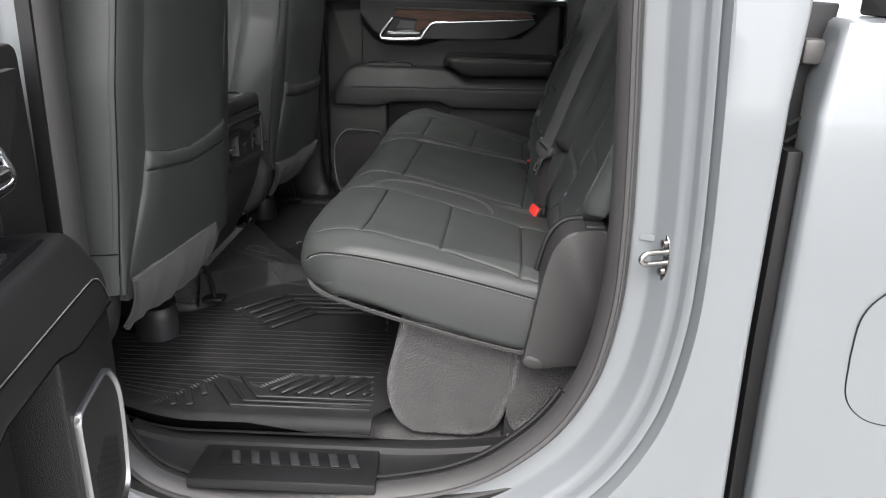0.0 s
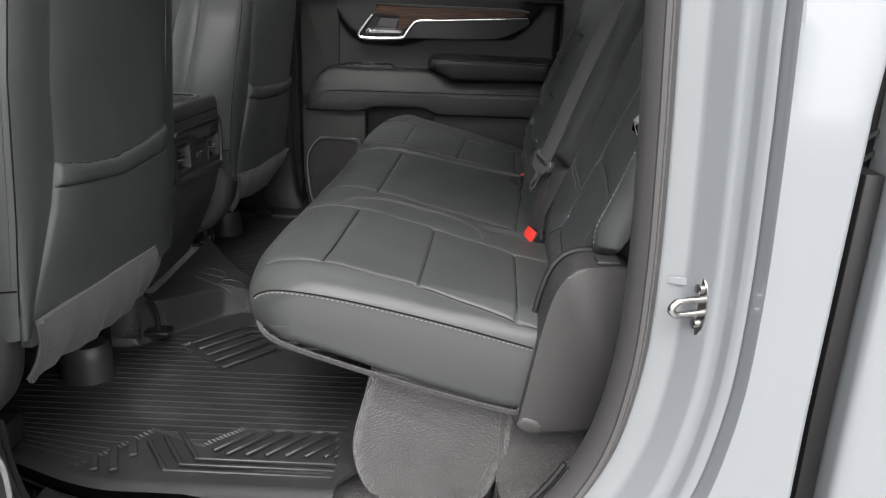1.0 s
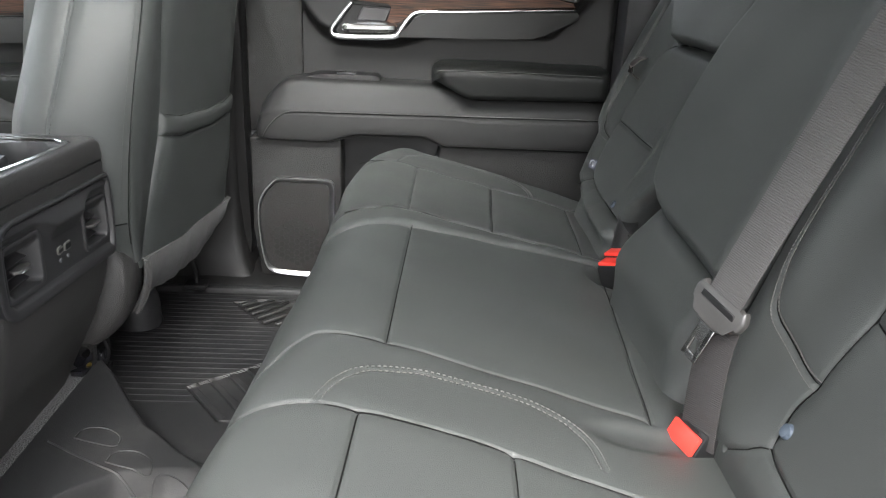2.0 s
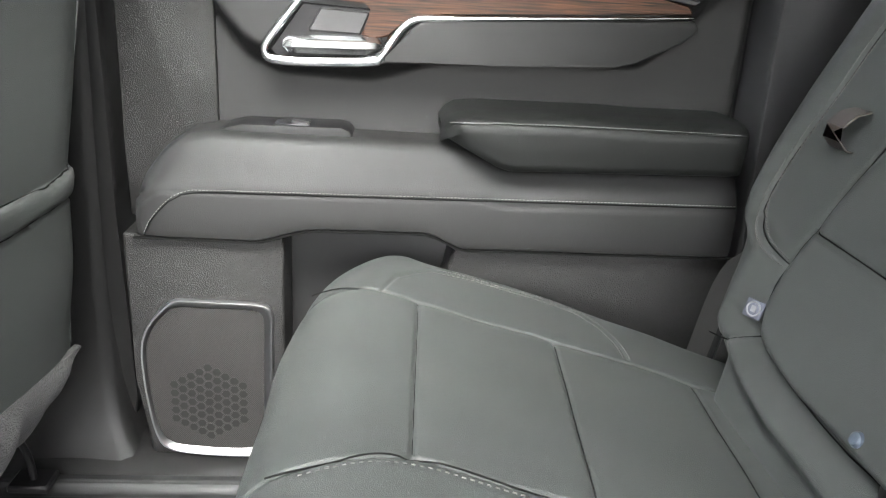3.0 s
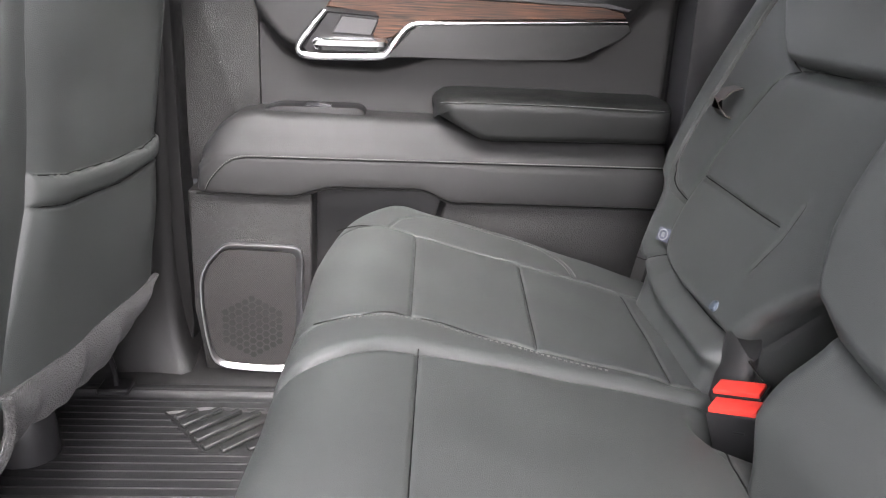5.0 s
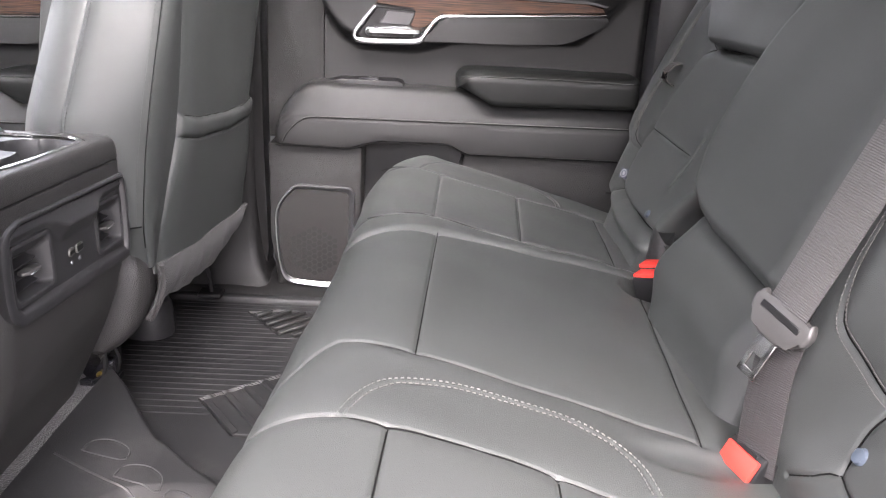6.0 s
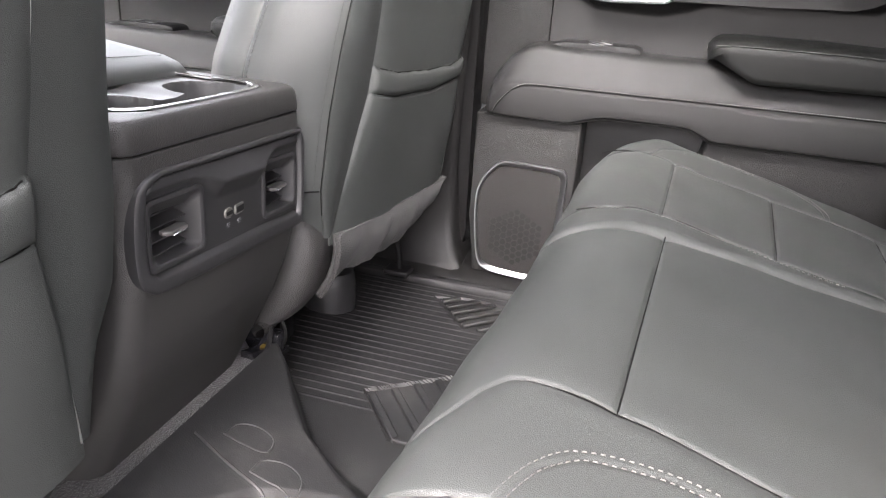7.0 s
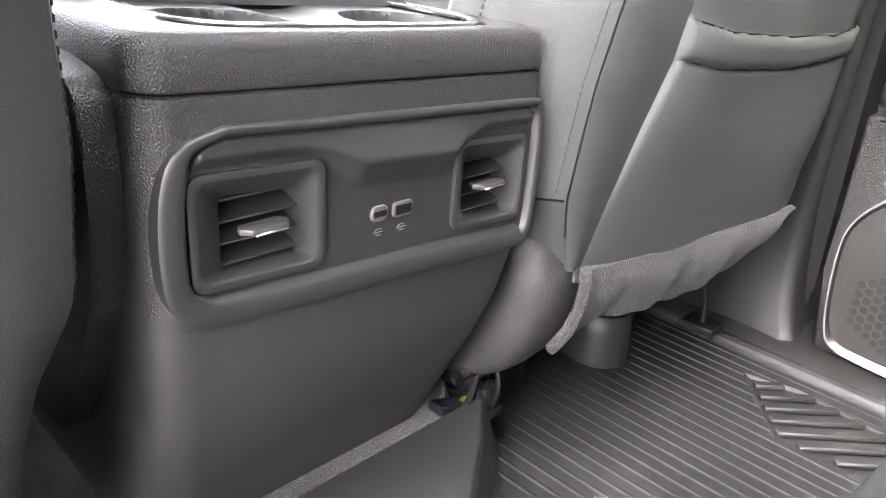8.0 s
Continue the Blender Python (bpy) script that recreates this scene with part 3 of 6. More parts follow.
def mat_height(X, Y):
    """Flat wells on both sides, a low hump over the tunnel and a lip along the outer edges."""
    half = np.interp(X, [-0.72, -0.62, -0.56, -0.51, -0.46, -0.42, -0.36, -0.30], [0.275, 0.272, 0.255, 0.200, 0.130, 0.080, 0.040, 0.012])
    hump = np.interp(X, [-0.72, -0.56, -0.48, -0.40, -0.33, -0.26], [0.090, 0.086, 0.072, 0.055, 0.030, 0.0]) * step01(half + 0.022, half - 0.022, np.abs(Y + 0.01))
    lip = 0.0 * Y + 0.012 * step01(0.695, 0.715, Y)
    rise = 0.020 * step01(0.02, 0.055, X) * step01(0.80, 0.70, -Y)
    drop = -0.012 * step01(0.745, 0.78, -Y) + 0.004 * step01(0.780, 0.787, -Y)
    return hump + lip + rise + drop


xs, ys = np.linspace(0, 1, 150), np.linspace(-0.793, 0.725, 1220)
X, Y = np.meshgrid(xs, ys)
X = X * 0.09 + (1 - X) * (-0.72 + 0.168 * step01(0.31, 0.27, np.abs(Y)) - lean(Y))
curve = 0.12 * step01(-0.30, -0.66, X) * step01(-0.55, -0.83, Y)
Z = mat_height(X + lean(Y), Y)
ribs = 0.0013 * np.clip(1.3 * (1 - np.abs(((np.abs(Y) - 0.205) / 0.0205 % 1) - 0.5) / 0.13), 0, 1)
in_well = step01(0.200, 0.205, np.abs(Y)) * step01(0.725, 0.72, np.abs(Y)) * step01(0.03, 0.02, X)
pads = [[(-0.41, -0.264), (-0.314, -0.150), (-0.03, -0.13), (0.0, -0.357), (-0.276, -0.375)],
        [(-0.41, -0.745), (-0.318, -0.596), (-0.215, -0.64), (-0.163, -0.585), (0.012, -0.582), (0.035, -0.70), (-0.215, -0.715)]]


def inside(X, Y, poly):
    r = np.zeros(X.shape, bool)
    for (ax, ay), (bx, by) in zip(poly, poly[1:] + poly[:1]):
        hit = ((ay > Y) != (by > Y)) & (X < (bx - ax) * (Y - ay) / (by - ay + 1e-12) + ax)
        r ^= hit
    return r


pad_mask = np.zeros(X.shape, bool)
for pgon in pads:
    pad_mask |= inside(X, np.where((Y > 0) & (pgon is pads[1]), 9.0, -np.abs(Y)), pgon)
FAR_PAD = [(-0.420, 0.650), (-0.345, 0.668), (-0.21, 0.652), (0.0, 0.645), (0.02, 0.53), (-0.235, 0.540), (-0.328, 0.531), (-0.368, 0.580)]
pad_mask |= inside(X, Y, FAR_PAD)
Z = Z + ribs * in_well * ~pad_mask - 0.004 * pad_mask
Y2 = Y + curve
X2 = np.where(X > 0, X * (1 - 0.5 * step01(0.66, 0.74, -Y)), X)
bm = slab(np.stack([X2 + lean(Y), Y2, Z], 2), (0, 0, -0.006))
part("mat_sheet", bm, RUBBER, mat_thing)


def leaned(bm):
    for v in bm.verts:
        v.co.x += float(lean(v.co.y))
    return bm


def bars(poly, direction, pitch, width, length_cut):
    """Slanted raised bars that fill a pad."""
    d = Vector(direction).normalized()
    n = Vector((-d.y, d.x))
    P = [Vector(p) for p in poly]
    lo, hi = min(p.dot(n) for p in P), max(p.dot(n) for p in P)
    k = lo + pitch * 0.6
    while k < hi - pitch * 0.3:
        ts = []
        for a, b in zip(P, P[1:] + P[:1]):
            da, db = a.dot(n) - k, b.dot(n) - k
            if da * db < 0:
                q = a + (b - a) * (da / (da - db))
                ts.append(q.dot(d))
        ts.sort()
        for t0, t1 in zip(ts[::2], ts[1::2]):
            if t1 - t0 > 0.02:
                bm = bmesh.new()
                a, b = d * (t0 + length_cut) + n * k, d * (t1 - length_cut) + n * k
                w = n * width / 2
                z = 0.0
                prism(bm, [tuple(a - w), tuple(b - w), tuple(b + w), tuple(a + w)], "z", z - 0.003, z + 0.0045, 0.002, 1)
                part("raised_bar", leaned(bm), RUBBER, mat_thing)
        k += pitch



def bent_bar(a, b, c, width, side):
    """One raised bar that runs from a, bends at b and goes on to c."""
    a, b, c = Vector(a), Vector(b), Vector(c)
    d1, d2 = (b - a).normalized(), (c - b).normalized()
    n1, n2 = Vector((-d1.y, d1.x)), Vector((-d2.y, d2.x))
    m = (n1 + n2) / (1 + n1.dot(n2))
    h = width / 2
    bm = bmesh.new()
    for q in ([a - n1 * h, b - m * h, b + m * h, a + n1 * h], [b - m * h, c - n2 * h, c + n2 * h, b + m * h]):
        prism(bm, [tuple(v) for v in q], "z", -0.003, 0.0045, 0.0015, 1)
    if side > 0:
        moved(bm, Matrix.Diagonal((1, -1, 1, 1)))
    part("raised_bar", leaned(bm), RUBBER, mat_thing)


for side in (-1, 1):
    for k in range(5):
        f = k / 4
        sx, sy = -0.393 + 0.108 * f, -0.256 - 0.106 * f
        bent_bar((sx, sy), (sx + 0.085, sy + 0.100), (-0.02, sy + 0.104), 0.012, side)
for k in range(3):
    by = -0.683 - 0.018 * k
    bent_bar((-0.268 - 0.020 * k, by + 0.080), (-0.205 - 0.020 * k, by), (0.035, by), 0.008, -1)
bars([(-0.41, -0.735), (-0.345, -0.63), (-0.325, -0.64), (-0.302, -0.73)], (0.45, -0.9), 0.030, 0.014, 0.006)
bars([(-0.20, -0.65), (-0.155, -0.59), (0.01, -0.588), (0.025, -0.665), (-0.18, -0.67)], (0.62, 0.78), 0.026, 0.010, 0.004)
bars(FAR_PAD, (0.707, 0.707), 0.027, 0.013, 0.005)
def on_mat(x, y, up=0.0006):
    return (x, y, float(mat_height(np.array([x]), np.array([y]))[0]) + up)


for x, y in ((-0.47, 0.005), (-0.41, -0.035), (-0.345, -0.055)):
    bm = bmesh.new()
    tube(bm, [on_mat(float(a), float(b)) for a, b in smooth_path([(x - 0.030, y - 0.018), (x - 0.026, y + 0.008), (x, y + 0.018), (x + 0.026, y + 0.008), (x + 0.030, y - 0.018), (x, y - 0.021), (x - 0.030, y - 0.018)], 0.008)], 0.0014, 6)
    part("moulded_tab", bm, RUBBER, mat_thing)
bm = bmesh.new()
tube(bm, [on_mat(float(a), float(b)) for a, b in smooth_path([(-0.53, -0.030), (-0.47, -0.055), (-0.40, -0.075), (-0.32, -0.09), (-0.2, -0.10)], 0.012)], 0.0022, 6)
part("hump_seam", bm, RUBBER, mat_thing)

# ---- rear bench ----
TOP_PROFILE = [(0.43, 0.272), (0.30, 0.301), (0.20, 0.320), (0.10, 0.339), (0.0, 0.358), (-0.06, 0.367), (-0.10, 0.366), (-0.135, 0.354), (-0.158, 0.330), (-0.166, 0.300), (-0.158, 0.272), (-0.135, 0.258)]
UNDER_PROFILE = [(-0.135, 0.258), (-0.05, 0.237), (0.10, 0.192), (0.25, 0.154), (0.43, 0.14)]

NEAR_INNER = [(-0.24, -0.345), (-0.165, -0.361), (-0.124, -0.357), (-0.094, -0.357), (-0.05, -0.367), (0.03, -0.377), (0.097, -0.394), (0.25, -0.440), (0.43, -0.47)]
NEAR_OUTER = [(-0.156, -0.660), (-0.069, -0.673), (0.008, -0.684), (0.083, -0.691), (0.158, -0.705), (0.236, -0.722), (0.30, -0.733)]
MID_NEAR = [(-0.20, -0.31), (-0.150, -0.258), (-0.133, -0.228), (-0.113, -0.210), (-0.082, -0.213), (-0.03, -0.221), (0.04, -0.237), (0.126, -0.254), (0.262, -0.288)]
NEAR_ARC = [(-0.093, -0.355), (-0.074, -0.315), (-0.048, -0.290), (0.008, -0.281), (0.064, -0.286), (0.120, -0.299), (0.160, -0.323), (0.180, -0.356), (0.186, -0.396)]
FAR_OUTER = [(-0.14, 0.60), (-0.06, 0.607), (0.0, 0.592), (0.158, 0.560), (0.311, 0.521), (0.36, 0.51)]
FAR_INNER = [(-0.22, 0.255), (-0.10, 0.265), (-0.013, 0.288), (0.135, 0.262), (0.294, 0.243), (0.43, 0.23)]
FAR_ARC = [(-0.043, 0.606), (-0.026, 0.645), (0.016, 0.680), (0.072, 0.684), (0.145, 0.674), (0.208, 0.655), (0.231, 0.626), (0.241, 0.587), (0.242, 0.548)]
SPLIT = [(-0.22, 0.15), (-0.123, 0.170), (-0.05, 0.200), (0.0, 0.208), (0.20, 0.212), (0.43, 0.205)]
# how far the front edge lies behind the plain one, across the bench
FRONT_EDGE = smooth_path([(-0.76, 0.050), (-0.73, 0.012), (-0.69, -0.014), (-0.62, -0.030), (-0.53, -0.036), (-0.42, -0.028), (-0.30, -0.018), (-0.15, -0.009), (0.0, 0.002), (0.30, 0.012), (0.52, 0.016), (0.64, 0.036), (0.73, 0.085)], 0.01)
SEAMS = {"near": [NEAR_INNER, NEAR_OUTER, MID_NEAR, [(-0.069, -0.673), (-0.05, -0.367)], [(0.083, -0.691), (0.098, -0.394)], [(0.236, -0.722), (0.25, -0.440)],
                  [(-0.03, -0.221), (-0.006, 0.208)], [(0.262, -0.291), (0.30, 0.09), (0.29, 0.12)]],
         "far": [FAR_OUTER, FAR_INNER, [(0.0, 0.592), (-0.013, 0.288)], [(0.158, 0.56), (0.135, 0.262)], [(0.311, 0.521), (0.294, 0.243)]]}


def seat_offset(X, Y, which):
    """Height added to the plain cushion: swelling bolsters, seams drawn in, soft sags."""
    h = np.zeros_like(X)
    for line in SEAMS[which]:
        d = polyline_distance(X, Y, line)
        h -= 0.0030 * np.exp(-(d / 0.0022) ** 2) + 0.0014 * np.exp(-(d / 0.012) ** 2)
    arc = NEAR_ARC if which == "near" else FAR_ARC
    d = polyline_distance(X, Y, arc)
    h -= 0.0018 * np.exp(-(d / 0.0026) ** 2)
    side = np.exp(-((np.abs(Y) - 0.675) / 0.045) ** 2) * step01(0.36, 0.0, X)
    h += np.where(Y > 0, 0.006, 0.002) * side
    h -= 0.015 * step01(0.680, 0.745, -Y)
    # shallow recess for the buckles
    h -= 0.008 * np.exp(-(((X - 0.24) / 0.05) ** 2 + ((Y + 0.325) / 0.022) ** 2) ** 2)
    h -= 0.045 * np.exp(-(((X - 0.350) / 0.060) ** 2 + ((Y - 0.150) / 0.046) ** 2) ** 3)
    h += 0.0012 * np.sin(X * 37 + Y * 9) * np.sin(Y * 31 - X * 11)
    return h


def cushion_sheet(y0, y1, which, edge0, edge1, step=0.0020):
    """A closed cushion between two edges that may curve with x."""
    top = smooth_path(TOP_PROFILE, step)
    under = smooth_path(UNDER_PROFILE, 0.03)[1:]
    prof = np.vstack([top, under])
    tang = np.gradient(prof, axis=0)
    tang /= np.linalg.norm(tang, axis=1)[:, None] + 1e-9
    nor = np.stack([tang[:, 1], -tang[:, 0]], 1)      # out of the cushion
    n_top = len(top)
    v = np.concatenate([[0, 0.002, 0.006], np.linspace(0.012, 0.988, int((y1 - y0) / step)), [0.994, 0.998, 1.0]])
    px, pz = prof[:, 0][None, :], prof[:, 1][None, :]
    e0 = np.interp(prof[:, 0], *edge0)[None, :]
    e1 = np.interp(prof[:, 0], *edge1)[None, :]
    Yg = e0 + (e1 - e0) * v[:, None]
    front = np.interp(Yg, FRONT_EDGE[:, 0], FRONT_EDGE[:, 1]) * step01(0.06, -0.16, px + 0 * Yg)
    X = px + front
    Zg = pz + 0 * Yg
    w = np.zeros(len(prof))
    w[:n_top] = 1
    w[n_top - 16:n_top] = np.linspace(1, 0, 16)
    off = seat_offset(X, Yg, which) * w[None, :]
    # rounded long edges
    near = np.minimum((Yg - e0), (e1 - Yg))
    r = 0.020
    fall = np.where(near < r, r - np.sqrt(np.clip(r * r - (r - near) ** 2, 0, None)), 0)
    off = off - fall
    X = X + off * nor[:, 0][None, :] * np.where(np.arange(len(prof)) < n_top, 1, -0.5)[None, :]
    Zg = Zg + off * nor[:, 1][None, :]
    return grid_mesh(np.stack([X, Yg, Zg], 2), closed_u=True, cap=True), (top, nor)


def top_z(x, y, which):
    prof = smooth_path(TOP_PROFILE, 0.004)
    k = prof[:, 0].argmin()
    z = np.interp(x, prof[:k, 0][::-1], prof[:k, 1][::-1])
    return float(z + seat_offset(np.array([[x]]), np.array([[y]]), which)[0, 0])


def seam_thread(bm, line, which, gap=0.0, pitch=0.0064):
    P = smooth_path(line, 0.006)
    T = np.gradient(P, axis=0)
    T /= np.linalg.norm(T, axis=1)[:, None]
    P = P + gap * np.stack([-T[:, 1], T[:, 0]], 1)
    P = P[P[:, 0] > -0.13]
    stitches(bm, [(x, y, top_z(x, y, which) + 0.0008) for x, y in P], (0.19, 0, 1), pitch)


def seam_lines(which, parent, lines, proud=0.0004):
    """The shade in the drawn-in crease of every seam, painted as a thin black tube."""
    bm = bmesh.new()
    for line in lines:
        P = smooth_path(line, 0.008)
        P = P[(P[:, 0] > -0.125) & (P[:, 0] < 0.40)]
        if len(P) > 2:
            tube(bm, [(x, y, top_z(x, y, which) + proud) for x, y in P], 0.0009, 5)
    part("seam_cord", bm, CREASE_SHADE, parent)


bench_near = thing("rear_seat", "black leather rear seat, wide section with pale grey stitching", "car seat", (0.2, -0.25, 0.14), "rear seats")
split_x = ([p[0] for p in SPLIT], [p[1] - 0.002 for p in SPLIT])
bm, _ = cushion_sheet(-0.745, 0.21, "near", ([-0.2, 0.43], [-0.745, -0.745]), split_x)
cush_near = part("cushion", bm, LEATHER, bench_near, "", 60)
bm = bmesh.new()
for gap in (-0.0042, 0.0042):
    seam_thread(bm, NEAR_ARC, "near", gap)
seam_thread(bm, NEAR_OUTER[:], "near", -0.007, 0.0055)
part("stitching", bm, THREAD, cush_near, "pale grey double stitching", kind="stuff")
seam_lines("near", cush_near, SEAMS["near"])
# stitched outer edge, its seam shade painted as a black tube, and felt hem below it
edge = smooth_path([(-0.165, -0.722, 0.330), (-0.150, -0.740, 0.345), (-0.12, -0.7450, 0.352), (-0.05, -0.7450, 0.345), (0.05, -0.7450, 0.326), (0.15, -0.7450, 0.303), (0.27, -0.7450, 0.272)], 0.01)
bm = bmesh.new()
tube(bm, edge + np.array([0, -0.0006, -0.0065]), 0.0011, 5)
part("seam_cord", bm, CREASE_SHADE, cush_near)
bm = bmesh.new()
stitches(bm, edge + np.array([0, -0.0015, -0.010]), (0, -1, 0.2), 0.0075, (0.0045, 0.0012, 0.0012))
part("edge_stitching", bm, DOOR_THREAD, cush_near, kind="stuff")
bm = bmesh.new()
tube(bm, smooth_path([(-0.195, -0.45, 0.270), (-0.19, -0.60, 0.268), (-0.165, -0.70, 0.268), (-0.135, -0.738, 0.262), (-0.09, -0.747, 0.248), (0.0, -0.748, 0.220), (0.108, -0.748, 0.188), (0.225, -0.748, 0.160), (0.250, -0.747, 0.163), (0.258, -0.747, 0.20), (0.264, -0.747, 0.270)], 0.012), 0.0042, 6)
part("hem", bm, FELT, cush_near, "grey felt hem along the underside")

bench_far = thing("rear_seat", "black leather rear seat, narrow section beside the far door", "car seat", (0.2, 0.45, 0.14), "rear seats")
split_x2 = ([p[0] for p in SPLIT], [p[1] + 0.003 for p in SPLIT])
bm, _ = cushion_sheet(0.21, 0.725, "far", split_x2, ([-0.2, -0.05, 0.12, 0.43], [0.71, 0.725, 0.715, 0.60]))
cush_far = part("cushion", bm, LEATHER, bench_far, "", 60)
bm = bmesh.new()
for gap in (-0.0042, 0.0042):
    seam_thread(bm, FAR_ARC, "far", gap)
seam_thread(bm, [(x, y - 0.012) for x, y in FAR_INNER[1:4]] + [(0.215, 0.238)], "far", 0.0, 0.0068)
part("stitching", bm, THREAD, cush_far, "pale grey double stitching", kind="stuff")

seam_lines("far", cush_far, SEAMS["far"])

# backrests
def back_x(z, y):
    return 0.350 + 0.40 * (z - 0.36) - 0.05 * np.maximum(-0.24 - y, 0)


BACK_LINES = {
    "far": [[(0.516, 0.448), (0.566, 0.459), (0.598, 0.475), (0.609, 0.492), (0.615, 0.522), (0.612, 0.562), (0.600, 0.62), (0.59, 0.70), (0.56, 0.80)],
            [(0.16, 0.350), (0.25, 0.357), (0.306, 0.356), (0.384, 0.359), (0.453, 0.367), (0.475, 0.374), (0.495, 0.387), (0.509, 0.413), (0.513, 0.445), (0.507, 0.49), (0.492, 0.55), (0.475, 0.61), (0.450, 0.636), (0.415, 0.647), (0.36, 0.649), (0.28, 0.648), (0.12, 0.645)], [(0.425, 0.646), (0.455, 0.658), (0.50, 0.69), (0.545, 0.73), (0.575, 0.79)],
            [(0.505, 0.492), (0.267, 0.488)], [(0.267, 0.437), (0.250, 0.478), (0.245, 0.52)],
            [(0.488, 0.376), (0.525, 0.353), (0.56, 0.345)]],
    "mid": [[(0.080, 0.452), (0.05, 0.442), (-0.004, 0.436), (-0.062, 0.434), (-0.138, 0.431), (-0.215, 0.427)]],
    "near": [[(-0.262, 0.80), (-0.250, 0.68), (-0.252, 0.58), (-0.262, 0.519), (-0.270, 0.493), (-0.287, 0.464), (-0.302, 0.448), (-0.333, 0.435), (-0.366, 0.424), (-0.395, 0.418)],
             [(-0.43, 0.75), (-0.42, 0.60), (-0.405, 0.48), (-0.395, 0.418), (-0.388, 0.385), (-0.396, 0.352)],
             [(-0.60, 0.40), (-0.625, 0.50), (-0.64, 0.62), (-0.65, 0.75)], [(-0.41, 0.49), (-0.62, 0.47)], [(-0.35, 0.318), (-0.375, 0.335), (-0.396, 0.350), (-0.45, 0.347), (-0.70, 0.342)],
             [(-0.47, 0.65), (-0.62, 0.645)]],
}


def back_offset(Yg, Zg, which):
    h = np.zeros_like(Yg)
    for line in BACK_LINES[which]:
        d = polyline_distance(Yg, Zg, line)
        h -= 0.0034 * np.exp(-(d / 0.0026) ** 2) + 0.0022 * np.exp(-(d / 0.014) ** 2)
    h += 0.0012 * np.sin(Zg * 31 + Yg * 7) * np.sin(Yg * 27 - Zg * 9)
    if which == "far":
        seam = np.interp(Zg, [0.30, 0.448, 0.475, 0.522, 0.562, 0.62, 0.70, 0.9], [0.53, 0.53, 0.598, 0.615, 0.612, 0.600, 0.59, 0.54])
        h += 0.010 * np.exp(-((Yg - seam - 0.03) / 0.03) ** 2)
        rim = np.interp(Zg, [0.63, 0.648, 0.66, 0.69, 0.73, 0.80], [0.40, 0.42, 0.452, 0.497, 0.542, 0.575]) - Yg
        h += 0.020 * step01(0.646, 0.668, Zg) * step01(-0.002, 0.030, rim) - 0.012 * np.exp(-((Zg - 0.6475) / 0.005) ** 2) * step01(0.0, 0.02, rim)
        below = np.interp(Yg, [0.15, 0.25, 0.384, 0.453, 0.50, 0.60], [0.350, 0.357, 0.359, 0.367, 0.378, 0.40]) - Zg
        h += (0.016 * np.exp(-((below - 0.020) / 0.014) ** 2) - 0.006 * np.exp(-(below / 0.006) ** 2)) * step01(0.575, 0.49, Yg)
        side = np.interp(Zg, [0.38, 0.41, 0.445, 0.49, 0.55, 0.62, 0.70], [0.49, 0.508, 0.513, 0.507, 0.492, 0.465, 0.42]) - Yg
        h += 0.009 * step01(0.0, 0.02, side) * step01(0.0, 0.015, -below) * step01(0.650, 0.635, Zg)
    if which == "near":
        h += 0.022 * np.exp(-((Yg + 0.70) / 0.045) ** 2) * step01(0.39, 0.46, Zg)
        h += 0.020 * np.exp(-((Yg + 0.285) / 0.055) ** 2) * step01(0.30, 0.40, Zg)
        h += 0.012 * np.exp(-((Zg - 0.33) / 0.03) ** 2)
        h += 0.035 * step01(0.645, 0.68, Zg) * np.exp(-((Yg + 0.545) / 0.085) ** 6)
    if which == "mid":
        seam = np.interp(Yg, [-0.215, -0.062, -0.004, 0.05, 0.08], [0.427, 0.434, 0.436, 0.442, 0.452])
        h += 0.020 * step01(0.0, 0.03, Zg - seam) + 0.018 * np.exp(-((Zg - 0.375) / 0.045) ** 2) * step01(-0.235, -0.19, Yg) - 0.010 * np.exp(-((Zg - seam) / 0.006) ** 2)
    return h


def back_sheet(which, e0, e1, base, z1, thick=0.12, step=0.0026, z0=0.27):
    """e0, e1: the side edges as tables of height and y."""
    zs = np.linspace(z0, z1, int((z1 - z0) / step))
    span = np.mean(np.array(e1[1])) - np.mean(np.array(e0[1]))
    v = np.concatenate([[0, 0.004, 0.012], np.linspace(0.022, 0.978, int(span / step)), [0.988, 0.996, 1.0]])
    Zg = zs[None, :] + 0 * v[:, None]
    a, b = np.interp(zs, *e0)[None, :], np.interp(zs, *e1)[None, :]
    Yg = a + (b - a) * v[:, None]
    off = back_offset(Yg, Zg, which) + base
    near = np.minimum(Yg - a, b - Yg)
    r = 0.028
    off -= np.where(near < r, r - np.sqrt(np.clip(r * r - (r - near) ** 2, 0, None)), 0)
    foot = Zg - z0
    off -= np.where(foot < 0.03, 0.03 - np.sqrt(np.clip(0.03 ** 2 - (0.03 - foot) ** 2, 0, None)), 0)
    X = back_x(Zg, Yg) - off
    front = np.stack([X, Yg, Zg], 2)
    rear = np.stack([back_x(Zg[:, ::-12], Yg[:, ::-12]) + thick, Yg[:, ::-12], Zg[:, ::-12]], 2)
    return grid_mesh(np.concatenate([front, rear], 1), closed_u=True, cap=True)


def back_point(y, z, which, base, proud=0.001):
    return (float(back_x(z, y)) - base - proud - float(back_offset(np.array([[y]]), np.array([[z]]), which)[0, 0]), y, z)


def back_thread(bm, line, which, base, gap):
    P = smooth_path(line, 0.006)
    T = np.gradient(P, axis=0)
    T /= np.linalg.norm(T, axis=1)[:, None]
    P = P + gap * np.stack([-T[:, 1], T[:, 0]], 1)
    stitches(bm, [back_point(y, z, which, base) for y, z in P], (-1, 0, 0.4))


